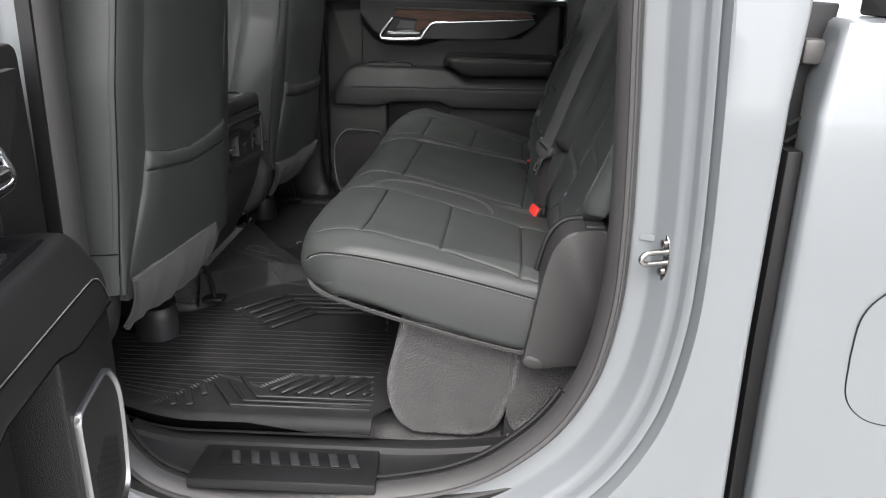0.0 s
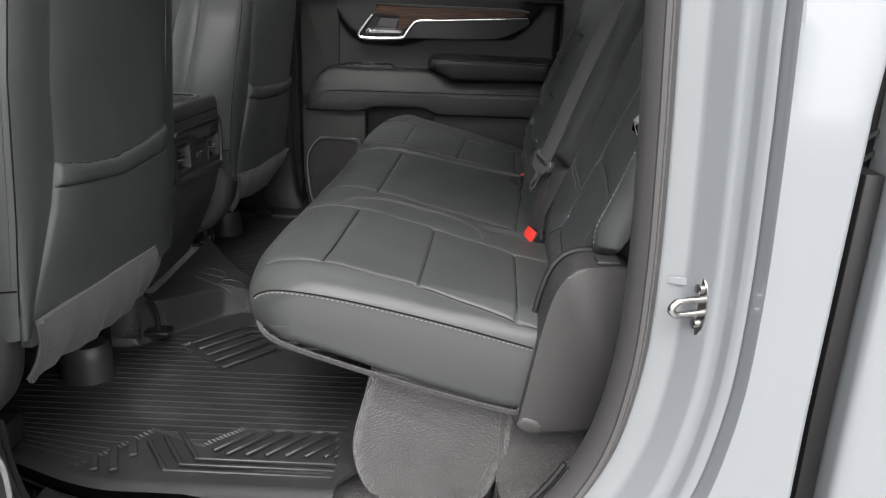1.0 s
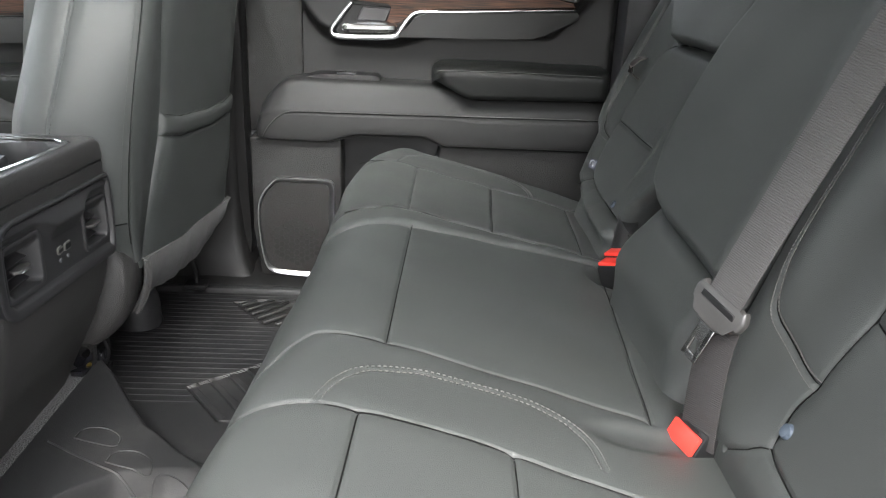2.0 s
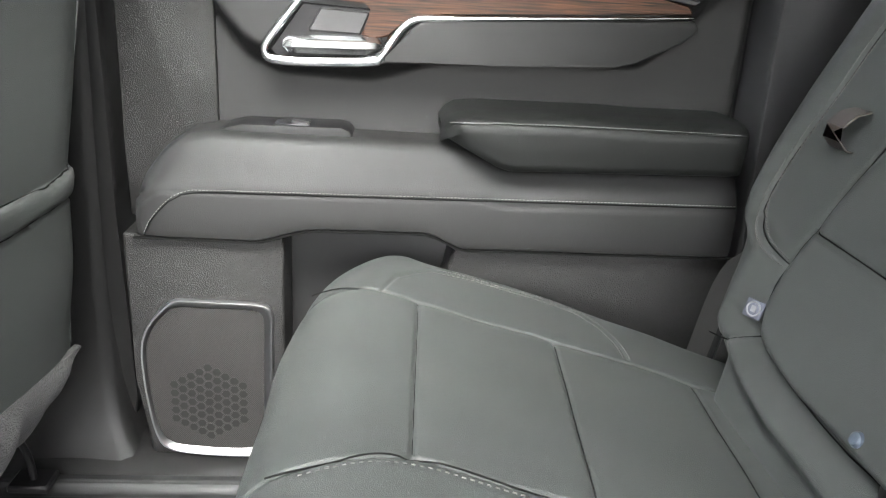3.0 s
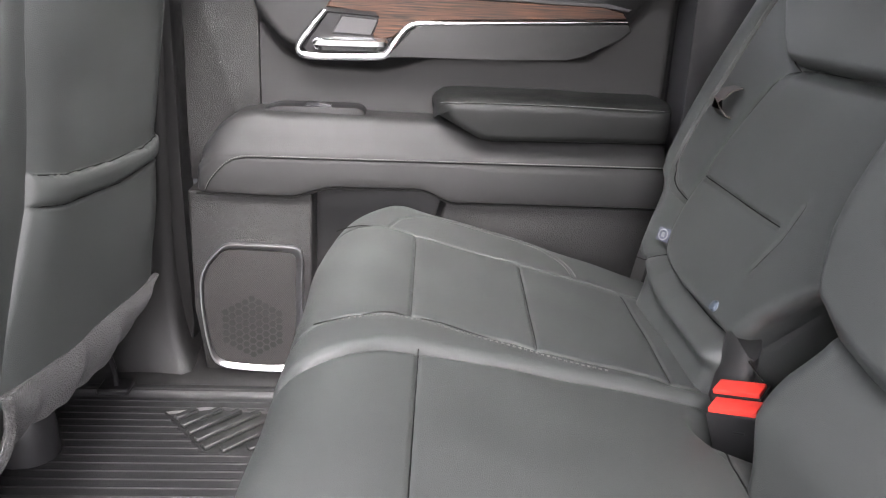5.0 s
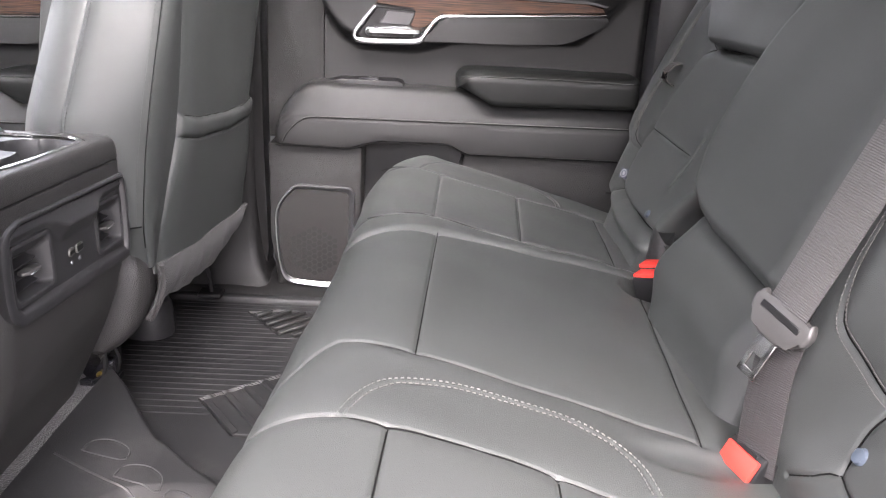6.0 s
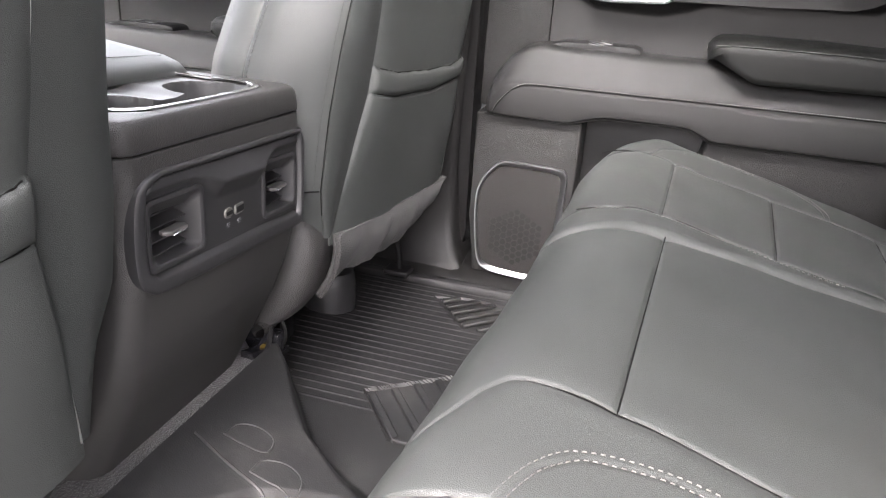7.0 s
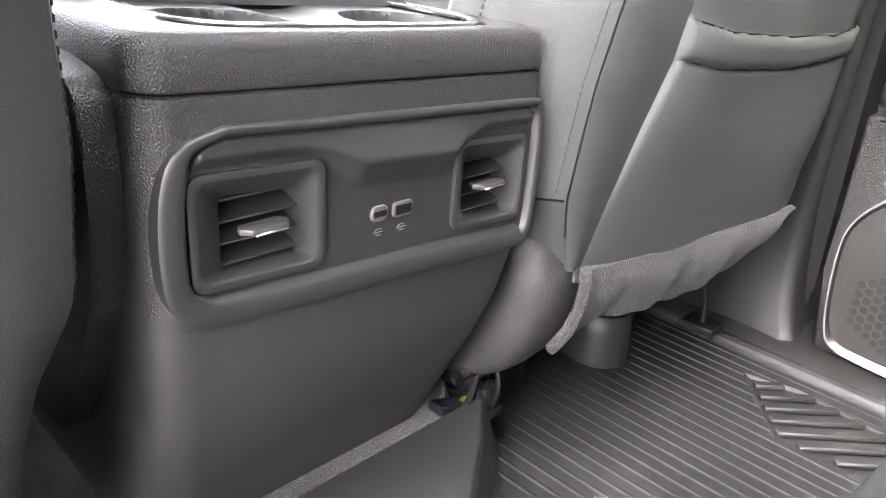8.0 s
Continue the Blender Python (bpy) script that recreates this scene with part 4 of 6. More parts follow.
back_far = part("backrest", back_sheet("far", ([0.27, 0.355, 0.40, 0.46, 1.0], [0.232, 0.228, 0.20, 0.14, 0.13]), ([0.27, 0.34, 0.350, 0.367, 0.396, 0.42, 0.443, 0.465, 0.495, 0.55, 0.62, 0.75, 0.9, 1.0], [0.50, 0.53, 0.556, 0.574, 0.590, 0.603, 0.622, 0.643, 0.660, 0.668, 0.670, 0.66, 0.60, 0.54]), 0.0, 1.0), LEATHER, bench_far, "", 60)
bm = bmesh.new()
for gap in (-0.0042, 0.0042):
    back_thread(bm, BACK_LINES["far"][0], "far", 0.0, gap)
part("stitching", bm, THREAD, back_far, "pale grey double stitching", kind="stuff")
back_mid = part("backrest_middle", back_sheet("mid", ([0.27, 0.36, 0.43, 0.5, 0.65, 1.0], [-0.238, -0.228, -0.222, -0.222, -0.218, -0.19]), ([0.27, 0.32, 0.36, 0.40, 0.432, 0.445, 0.457, 0.49, 0.53, 0.56, 0.60, 0.64, 0.67, 0.705, 0.731, 1.0], [0.050, 0.072, 0.090, 0.090, 0.082, 0.082, 0.090, 0.118, 0.140, 0.147, 0.150, 0.146, 0.140, 0.125, 0.110, 0.03]), 0.030, 0.98), LEATHER, bench_near, "", 60)
back_near = part("backrest", back_sheet("near", ([0.27, 0.395, 0.412, 0.43, 1.0], [-0.675, -0.685, -0.72, -0.745, -0.745]), ([0.27, 0.36, 0.43, 0.6, 1.0], [-0.262, -0.236, -0.224, -0.195, -0.17]), 0.0, 1.0), LEATHER, bench_near, "", 60)
bm = bmesh.new()
for gap in (-0.005, 0.005):
    back_thread(bm, BACK_LINES["near"][0], "near", 0.0, gap)
part("stitching", bm, THREAD, back_near, "pale grey double stitching", kind="stuff")
bm = bmesh.new()
P = smooth_path([(-0.712, 0.425), (-0.710, 0.48), (-0.708, 0.56), (-0.710, 0.70)], 0.008)
stitches(bm, [back_point(y, z, "near", 0.0, -0.0005) for y, z in P], (-1, -0.4, 0.4), 0.0085, (0.0055, 0.0017, 0.0013))
part("edge_stitching", bm, DOOR_THREAD, back_near, kind="stuff")


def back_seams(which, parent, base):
    # thin black tubes paint the shade in the backrest seams
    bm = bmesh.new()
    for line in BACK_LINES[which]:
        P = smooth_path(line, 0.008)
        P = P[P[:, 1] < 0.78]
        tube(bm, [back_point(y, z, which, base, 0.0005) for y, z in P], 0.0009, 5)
    part("seam_cord", bm, CREASE_SHADE, parent)


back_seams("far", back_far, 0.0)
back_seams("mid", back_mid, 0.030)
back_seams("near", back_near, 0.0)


def pull_strap(parent, y, z, which, mat=PULL):
    bm = bmesh.new()
    p = Vector(back_point(y, z, which, 0.0, 0.002))
    ribbon(bm, [p + Vector(v) for v in ((0.006, 0, 0.026), (-0.008, 0, 0.022), (-0.020, 0, 0.010), (-0.022, 0, -0.004), (-0.012, 0, -0.014), (0.002, 0, -0.018))], (-0.3, 0, 1), 0.016, 0.002)
    part("pull_strap", bm, mat, parent, "woven pull strap")


pull_strap(back_far, 0.535, 0.585, "far")
pull_strap(back_near, -0.635, 0.585, "near", PALE_PULL)
bm = bmesh.new()
p = Vector(back_point(0.290, 0.380, "far", 0.0, 0.0))
tube(bm, [p + Vector((0.004, 0, 0)), p + Vector((-0.002, 0, 0.0)), p + Vector((-0.004, 0, 0.001))], [0.007, 0.007, 0.005], 14)
part("snap_button", bm, BUTTON, back_far, "blue-grey snap button")
bm = bmesh.new()
p = Vector(back_point(-0.402, 0.374, "near", 0.0, 0.0))
tube(bm, [p + Vector((0.004, 0, 0)), p + Vector((-0.002, 0, 0)), p + Vector((-0.004, 0, 0.001))], [0.008, 0.008, 0.006], 14)
part("snap_button", bm, BUTTON, back_near, "blue-grey snap button")
# child-seat anchor tag sewn into the side seam
bm = bmesh.new()
on_tag = pose(0.3570, 0.505, 0.3995, 0, 18, 28)
box(bm, (0, 0, 0), (0.0015, 0.022, 0.020), 0.0004, 1)
moved(bm, on_tag)
tag = part("anchor_tag", bm, material("tag_cloth", (0.055, 0.06, 0.08), 0.8, mottle=0.05), back_far, "grey cloth tag with a white round symbol")
bm = bmesh.new()
tube(bm, [(-0.0012, 0.0078 * math.cos(a), 0.0078 * math.sin(a)) for a in np.linspace(0, 2 * math.pi, 25)], 0.0011, 6)
box(bm, (-0.0011, 0, 0), (0.0008, 0.006, 0.007), 0.0002, 1)
part("tag_symbol", moved(bm, on_tag), LABEL_WHITE, tag)

# seat-side shields
def side_shield(sgn):
    t = thing("seat_side_shield", "dark moulded plastic shield beside the rear seat", "seat trim", (0.39, sgn * 0.73, 0.12), "shields beside the rear bench")
    bm = bmesh.new()
    outline = smooth_path([(0.322, 0.140), (0.332, 0.20), (0.348, 0.30), (0.362, 0.362), (0.380, 0.394), (0.405, 0.408), (0.455, 0.411)], 0.012).tolist() + [[0.475, 0.40], [0.478, 0.15], [0.40, 0.142], [0.345, 0.130]]
    a, b = sgn * 0.768, sgn * 0.69
    prism(bm, [tuple(p) for p in outline], "y", a, b, 0.016, 4)
    part("shield", bm, HARD, t)
    bm = bmesh.new()
    tube(bm, [(x - 0.004, sgn * 0.694, z + 0.002) for x, z in outline[:-4]], 0.0045, 6)
    part("shield_seal", bm, SILL, t, "black seal along the shield")
    bm = bmesh.new()
    prism(bm, [(0.318, 0.146), (0.330, 0.134), (0.352, 0.130), (0.368, 0.138), (0.356, 0.158), (0.330, 0.166)], "y", sgn * 0.7705, sgn * 0.70, 0.010, 4)
    part("shield_foot", bm, HARD, t)
    bm = bmesh.new()
    box(bm, (0.437, sgn * 0.745, 0.4135), (0.034, 0.03, 0.006), 0.002)
    part("shield_clip", bm, SMOOTH, t)
    return t


near_shield = side_shield(-1)
near_shield.location.x -= 0.080
far_shield = side_shield(1)
for o in far_shield.children:
    o.location = (0.048, -0.050, -0.012)

# carpeted box and floor panel under the bench
box_t = thing("underseat_box", "grey carpeted storage box under the rear bench", "storage box", (0.18, -0.6, -0.06))
front = smooth_path([(0.098, 0.205), (0.079, 0.14), (0.066, 0.086), (0.063, 0.044), (0.070, 0.002), (0.085, -0.028), (0.109, -0.047), (0.135, -0.0535), (0.186, -0.054), (0.23, -0.050), (0.268, -0.037), (0.288, -0.016), (0.302, 0.025), (0.313, 0.062), (0.320, 0.115), (0.325, 0.16)], 0.006)
rng = random.Random(5)
fuzz = [(rng.uniform(-1, 1), rng.uniform(-1, 1)) for _ in front]
rows = []
for y, s in ((-0.700, 0.90), (-0.709, 0.95), (-0.713, 0.975), (-0.711, 0.995), (-0.704, 1.0), (-0.69, 1.0), (-0.5, 1.0), (-0.3, 1.0)):
    c = np.array([0.19, 0.07])
    rows.append([(float(c[0] + (p[0] - c[0]) * s) + 0.0014 * q[0], y + 0.004 * math.sin(p[1] * 40 + p[0] * 25) + 0.0012 * q[1], float(c[1] + (p[1] - c[1]) * s) + 0.0014 * q[1]) for p, q in zip(front, fuzz)])
bm = bmesh.new()
loft(bm, rows)
part("carpet_cover", bm, PLUSH, box_t, "", 70)
bm = bmesh.new()
tube(bm, [(float(p[0]), -0.7065 + 0.004 * math.sin(p[1] * 40 + p[0] * 25), float(p[1])) for p in front], 0.0030, 6)
part("carpet_edge", bm, CARPET, box_t, "dark bound edge of the carpet")
box_t.location.x -= 0.078
bm = bmesh.new()
prism(bm, [(0.10, 0.0), (0.62, 0.0), (0.62, 0.16), (0.10, 0.18)], "y", -0.30, 0.74, 0.01)
tagged(part("seat_riser", bm, CARPET), "dark carpeted riser below the bench", "riser", kind="structure")
bm = bmesh.new()
rows = []
for x in np.linspace(0.30, 0.50, 8):
    z0 = -0.06 + 0.9 * max(0, x - 0.33) ** 1.3
    rows.append([(x, -0.86, z0 - 0.03), (x, -0.85, z0 + 0.005), (x, -0.80, z0 + 0.01), (x, -0.72, z0 + 0.05), (x, -0.70, 0.16), (x, -0.68, 0.16), (x, -0.68, -0.08)])
loft(bm, rows)
tagged(part("floor_side_carpet", bm, CARPET), "speckled dark carpet beside the seat box", "carpet", kind="structure").location.x = -0.078
bm = bmesh.new()
prism(bm, [(0.298, 0.015), (0.303, -0.012), (0.318, -0.02), (0.338, -0.022), (0.352, -0.055), (0.29, -0.075)], "y", -0.745, -0.72, 0.004)
tagged(part("carpet_bracket", bm, SMOOTH), "dark plastic bracket at the carpet edge", "bracket", kind="structure").location.x = -0.078

# ---- belts and buckles ----
belt = thing("seat_belt", "grey woven seat belt with tongue, hanging before the backrest", "seat belt", (0.34, -0.24, 0.30))
up_end, tongue = Vector((0.488, -0.343, 0.93)), Vector((0.309, -0.309, 0.458))
FACE = Vector((-0.86, -0.38, 0.32)).normalized()          # the way the strap faces
bm = bmesh.new()
webbing(bm, [tongue + Vector((-0.002, 0, 0.004)), tongue.lerp(up_end, 0.33) + Vector((-0.010, 0, 0)), tongue.lerp(up_end, 0.66) + Vector((-0.010, 0, 0)), up_end], FACE, 0.0225)
part("upper_strap", bm, WEBBING, belt, "grey woven strap")
# lower run of the same strap, painted darker as shaded
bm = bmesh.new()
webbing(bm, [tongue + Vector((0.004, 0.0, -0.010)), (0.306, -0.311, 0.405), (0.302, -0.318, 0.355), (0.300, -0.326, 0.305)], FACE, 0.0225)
part("lower_strap", bm, SHADED_WEBBING, belt, "woven strap with shade in its colour")
# tongue: axes out of the strap, across it, and down along the blade
down = Vector((-0.34, 0.09, -0.93))
out = (FACE - down * FACE.dot(down)).normalized()
across = down.cross(out)
hang = Matrix(((out.x, across.x, down.x, tongue.x), (out.y, across.y, down.y, tongue.y), (out.z, across.z, down.z, tongue.z), (0, 0, 0, 1)))
bm = bmesh.new()
prism(bm, [(-0.031, -0.014), (-0.037, -0.002), (-0.035, 0.010), (-0.022, 0.018), (-0.013, 0.026), (0.013, 0.026), (0.022, 0.018), (0.035, 0.010), (0.037, -0.002), (0.031, -0.014), (0.027, -0.006), (-0.027, -0.006)], "x", -0.001, 0.010, 0.0035, 3)
grip = part("tongue_grip", moved(bm, hang), GRIP, belt, "grey plastic grip of the belt tongue")
bm = bmesh.new()
box(bm, (0.0095, 0, 0.0005), (0.003, 0.050, 0.007), 0.001, 1)
part("grip_slot", moved(bm, hang), DARK, grip)
bm = bmesh.new()
for c, s in (((0.004, -0.0085, 0.044), (0.003, 0.006, 0.046)), ((0.004, 0.0085, 0.044), (0.003, 0.006, 0.046)), ((0.004, 0, 0.0635), (0.003, 0.023, 0.008)), ((0.004, 0, 0.034), (0.003, 0.023, 0.022))):
    box(bm, c, s, 0.0006, 1)
part("tongue_blade", moved(bm, hang), STEEL, belt, "bright steel belt tongue")


def buckle(label, m):
    t = thing("belt_buckle", label, "belt buckle", m.translation, "buckles on the rear bench")
    bm = bmesh.new()
    prism(bm, [(-0.020, -0.075), (0.020, -0.075), (0.022, -0.004), (0.022, 0.0), (-0.022, 0.0), (-0.022, -0.004)], "x", -0.0135, 0.0135, 0.003, 2)
    body = part("housing", moved(bm, m), BUCKLE, t)
    bm = bmesh.new()
    box(bm, (0.0025, 0, 0.0008), (0.0205, 0.0405, 0.006), 0.0012, 2)
    part("release_button", moved(bm, m), RED, t, "red release button")
    bm = bmesh.new()
    box(bm, (-0.0100, 0, 0.0004), (0.0035, 0.028, 0.0022), 0.0004, 1)
    part("slot", moved(bm, m), DARK, t)
    for c, s in (((0.0136, 0.004, -0.017), (0.0006, 0.010, 0.0022)), ((0.0136, 0.004, -0.048), (0.0006, 0.016, 0.0080))):
        bm = bmesh.new()
        box(bm, c, s, 0.0002, 1)
        part("moulded_mark", moved(bm, m), DARK, body)
    return t


# the pair in the gap: axes towards the viewer's side, along the width, and up
wide = Vector((0.70, -0.66, 0.26)).normalized()
front_n = Vector((-0.62, -0.74, -0.10))
front_n = (front_n - wide * front_n.dot(wide)).normalized()
rise_n = front_n.cross(wide)
if rise_n.z < 0:
    rise_n = -rise_n


def in_gap(c):
    return Matrix(((front_n.x, wide.x, rise_n.x, c[0]), (front_n.y, wide.y, rise_n.y, c[1]), (front_n.z, wide.z, rise_n.z, c[2]), (0, 0, 0, 1))) @ Matrix.Scale(1.24, 4)


buckle("black belt buckle with red release button, upright in the seat gap", in_gap((0.330, 0.156, 0.322)))
buckle("black belt buckle with red release button, upright behind another buckle", in_gap((0.345, 0.183, 0.329)))
buckle("black belt buckle with red release button, sunk beside the cushion", pose(0.290, -0.318, 0.312, 0, -62, 15) @ Matrix.Rotation(radians(180), 4, "Z") @ Matrix.Scale(1.1, 4))
bm = bmesh.new()
rows = []
for k, a in enumerate(np.linspace(0, 1, 6)):
    c = Vector((0.352 + 0.01 * a, 0.218 + 0.012 * a, 0.29 + 0.075 * a))
    rows.append([c + Vector((0.02 * math.cos(t) * (1 - 0.25 * a), 0.032 * math.sin(t), 0.01 * math.cos(2 * t) * a)) for t in np.linspace(0, 2 * math.pi, 17)[:-1]])
loft(bm, rows)
tagged(part("buckle_boot", bm, VINYL), "black soft boot at the belt anchor", "buckle boot")

# ---- door trim: one builder for the far rear, far front and the opened near rear door ----
def bolster_rows(x0, x1, top, bottom, depth, n=60):
    rows = []
    for x in np.linspace(x0, x1, n):
        zt, zb, d = top(x), bottom(x), depth(x) / 0.12
        zs = min(0.4365 + 0.009 * (x + 0.36), zb + (zt - zb) * 0.58)
        sec = [(0.0, zt - 0.001), (0.060, zt + 0.0005), (0.080, zt), (0.089, zt - 0.0022), (0.0945, zt - 0.006), (0.0985, zt - 0.012), (0.107, zs + (zt - zs) * 0.45), (0.1145, zs + 0.0125), (0.1172, zs + 0.0055), (0.1180, zs + 0.001),
               (0.1183, zs - 0.0012), (0.1196, zs - 0.0035), (0.1203, zs - 0.009), (0.1203, zs - 0.03), (0.1200, zb + 0.010), (0.118, zb + 0.003), (0.114, zb), (0.0, zb)]
        rows.append([(x, 0.86 - a * d, z) for a, z in sec])
    return rows


def door(name, label, m, hinge, kind="", fore=-0.405, belt=-0.405):
    """The inner trim of a door as seen from the seat: grained panels, padded bolster and armrest, handle, loudspeaker."""
    t = thing(name, label, "car door", hinge, kind=kind)

    def put(part_name, bm, mat, parent=t, label="", angle=38):
        return part(part_name, moved(bm, m), mat, parent, label, angle)

    # skin and lower carrier
    bm = bmesh.new()
    prism(bm, [(-0.43, 0.05), (-0.40, -0.05), (-0.30, -0.09), (0.30, -0.09), (0.40, 0.02), (0.47, 0.20), (0.478, 0.45), (0.46, 0.735), (-0.405, 0.735), (-0.412, 0.40)], "y", 0.875, 0.955, 0.01)
    put("shell", bm, PAINT, t, "light grey painted door shell")
    bm = bmesh.new()
    rear = [(-0.405, 0.37), (fore, 0.46), (fore, 0.735), (fore + 0.006, 0.748), (fore + 0.02, 0.755), (-0.276, 0.755), (-0.276, 0.37)]
    prism(bm, rear, "y", 0.838, 0.88, 0.004)
    put("front_trim", bm, GRAINED, t, "grained dark plastic trim")
    # upper trim swells out under the handle
    xs, zs = np.linspace(-0.275, 0.465, 120), np.linspace(0.46, 0.735, 80)
    X, Z = np.meshgrid(xs, zs)
    low = np.interp(X, [-0.275, -0.255, -0.23, -0.19, -0.07, -0.03, 0.02, 0.10, 0.30, 0.40], [0.66, 0.63, 0.602, 0.582, 0.578, 0.588, 0.605, 0.612, 0.612, 0.70])
    swell = step01(-0.004, 0.034, Z - low)
    Yp = 0.842 - 0.050 * swell * step01(0.42, 0.30, X) - 0.004 * step01(0.70, 0.735, Z)
    Yp = Yp + 0.03 * step01(0.44, 0.465, X)
    bm = slab(np.stack([X, Yp, Z], 2), (0, 0.012, 0))
    put("upper_trim", bm, VINYL, t, "dark soft upper trim", 60)
    # belt line ledge below the glass
    bm = bmesh.new()
    prism(bm, [(0.86, 0.728), (0.80, 0.728), (0.792, 0.735), (0.80, 0.745), (0.86, 0.748), (0.875, 0.74)], "x", belt, 0.462, 0.002, 1)
    put("window_ledge", bm, SMOOTH, t)
    # loudspeaker panel and map pocket
    bm = bmesh.new()
    prism(bm, [(-0.392, 0.372), (-0.389, 0.15), (-0.375, 0.03), (-0.35, -0.02), (-0.30, -0.05), (-0.178, -0.05), (-0.178, 0.372)], "y", 0.757, 0.86, 0.006, 3)
    put("speaker_panel", bm, GRAINED, t, "grained dark plastic panel")
    bm = bmesh.new()
    prism(bm, [(-0.18, -0.05), (0.30, -0.05), (0.38, 0.04), (0.44, 0.15), (0.45, 0.372), (-0.18, 0.372)], "y", 0.835, 0.86, 0.003)
    put("pocket_back", bm, POCKET)
    bm = bmesh.new()
    prism(bm, [(0.052, 0.366), (0.03, 0.25), (0.0, -0.05), (0.30, -0.05), (0.38, 0.04), (0.44, 0.15), (0.448, 0.366)], "y", 0.764, 0.835, 0.008, 3)
    put("rear_lower_panel", bm, GRAINED, t, "grained dark plastic panel")
    # padded bolster
    def top(x):
        return float(np.interp(x, [-0.378, -0.372, -0.36, -0.335, -0.305, -0.27, -0.24, 0.045, 0.06, 0.112, 0.13, 0.44], [0.397, 0.425, 0.450, 0.484, 0.506, 0.513, 0.510, 0.5075, 0.503, 0.482, 0.480, 0.486]))

    def bottom(x):
        return float(np.interp(x, [-0.4, -0.21, -0.16, -0.14, 0.01, 0.025, 0.06, 0.44], [0.372, 0.370, 0.385, 0.389, 0.390, 0.386, 0.369, 0.370]))

    def depth(x):
        return float(np.interp(x, [-0.378, -0.372, -0.36, -0.33, 0.42, 0.438, 0.444], [0.08, 0.105, 0.115, 0.12, 0.12, 0.115, 0.05]))
    bm = bmesh.new()
    loft(bm, bolster_rows(-0.378, 0.444, top, bottom, depth, 90))
    bolster = put("bolster", bm, VINYL, t, "stitched dark padded bolster", 32)
    bm = bmesh.new()
    line = [(-0.357, 0.7425, 0.378), (-0.347, 0.7410, 0.398), (-0.324, 0.7400, 0.424), (-0.302, 0.7398, 0.4365)] + [(x, 0.7398, 0.4390 + 0.009 * (x + 0.36)) for x in (-0.27, -0.1, 0.08, 0.25, 0.43)]
    stitches(bm, line, (0, -1, 0.3), 0.0048, (0.0034, 0.0011, 0.0010))
    tagged(put("bolster_stitching", bm, DOOR_THREAD, bolster), kind="stuff")
    # a black tube paints the shade under the stitched seam
    bm = bmesh.new()
    tube(bm, [(x, y - 0.0002, z - 0.0028) for x, y, z in smooth_path(line, 0.02)], 0.0010, 5)
    put("seam_cord", bm, CREASE_SHADE, bolster)
    # a black tube paints the shadow gap below the bolster
    bm = bmesh.new()
    tube(bm, [(float(x), 0.745, bottom(float(x)) - 0.0012) for x in np.linspace(-0.372, 0.44, 60)], 0.0022, 6)
    put("panel_gap", bm, CREASE_SHADE, t)
    # armrest pad
    def atop(x):
        return float(np.interp(x, [0.026, 0.030, 0.045, 0.07, 0.25, 0.30, 0.42, 0.430], [0.537, 0.546, 0.5565, 0.5595, 0.5605, 0.5585, 0.5585, 0.555]))

    def abot(x):
        return float(np.interp(x, [0.026, 0.05, 0.10, 0.115, 0.436], [0.524, 0.514, 0.488, 0.4835, 0.4895]))
    rows = []
    for x in np.linspace(0.026, 0.430, 70):
        k = float(np.interp(x, [0.026, 0.031, 0.040, 0.056, 0.41, 0.424, 0.430], [0.60, 0.82, 0.93, 1, 1, 0.95, 0.80]))
        zt, zb = atop(x), abot(x)
        zm = zt - 0.013
        rows.append([(x, 0.855, zt - 0.002), (x, 0.855 - 0.03 * k, zt), (x, 0.855 - 0.085 * k, zt), (x, 0.855 - 0.112 * k, zt - 0.0025), (x, 0.855 - 0.125 * k, zt - 0.007), (x, 0.855 - 0.1325 * k, zm + 0.0012), (x, 0.855 - 0.1335 * k, zm - 0.0005), (x, 0.855 - 0.1325 * k, zm - 0.0016),
                     (x, 0.855 - 0.1345 * k, zm - 0.004), (x, 0.855 - 0.1345 * k, zm - 0.014), (x, 0.855 - 0.130 * k, zb + 0.012), (x, 0.855 - 0.1265 * k, zb + 0.002), (x, 0.855 - 0.122 * k, zb), (x, 0.855, zb)])
    bm = bmesh.new()
    loft(bm, rows)
    arm = put("armrest", bm, ARM_PAD, t, "padded leather armrest with stitching", 50)
    bm = bmesh.new()
    stitches(bm, [(0.036, 0.742, 0.5415), (0.044, 0.728, 0.5450), (0.06, 0.7205, 0.5458), (0.10, 0.7205, 0.5472), (0.25, 0.7205, 0.5482), (0.41, 0.7210, 0.5462)], (0, -1, 0.4), 0.0050, (0.0036, 0.0011, 0.0010))
    tagged(put("armrest_stitching", bm, DOOR_THREAD, arm), kind="stuff")
    # window switch pod
    bm = bmesh.new()
    prism(bm, [(-0.268, 0.500), (-0.262, 0.5125), (-0.235, 0.5195), (-0.105, 0.5205), (-0.093, 0.516), (-0.086, 0.500)], "y", 0.781, 0.850, 0.003, 2)
    pod = put("switch_pod", bm, DARK, t)
    bm = bmesh.new()
    box(bm, (-0.170, 0.804, 0.5193), (0.046, 0.030, 0.004), 0.001)
    put("switch_well", bm, GLOSS_BLACK, pod)
    bm = bmesh.new()
    box(bm, (-0.160, 0.800, 0.5215), (0.022, 0.018, 0.005), 0.002, 2, pose(0, 0, 0, 0, 10, 0))
    put("window_switch", bm, SMOOTH, pod, "window lift switch")
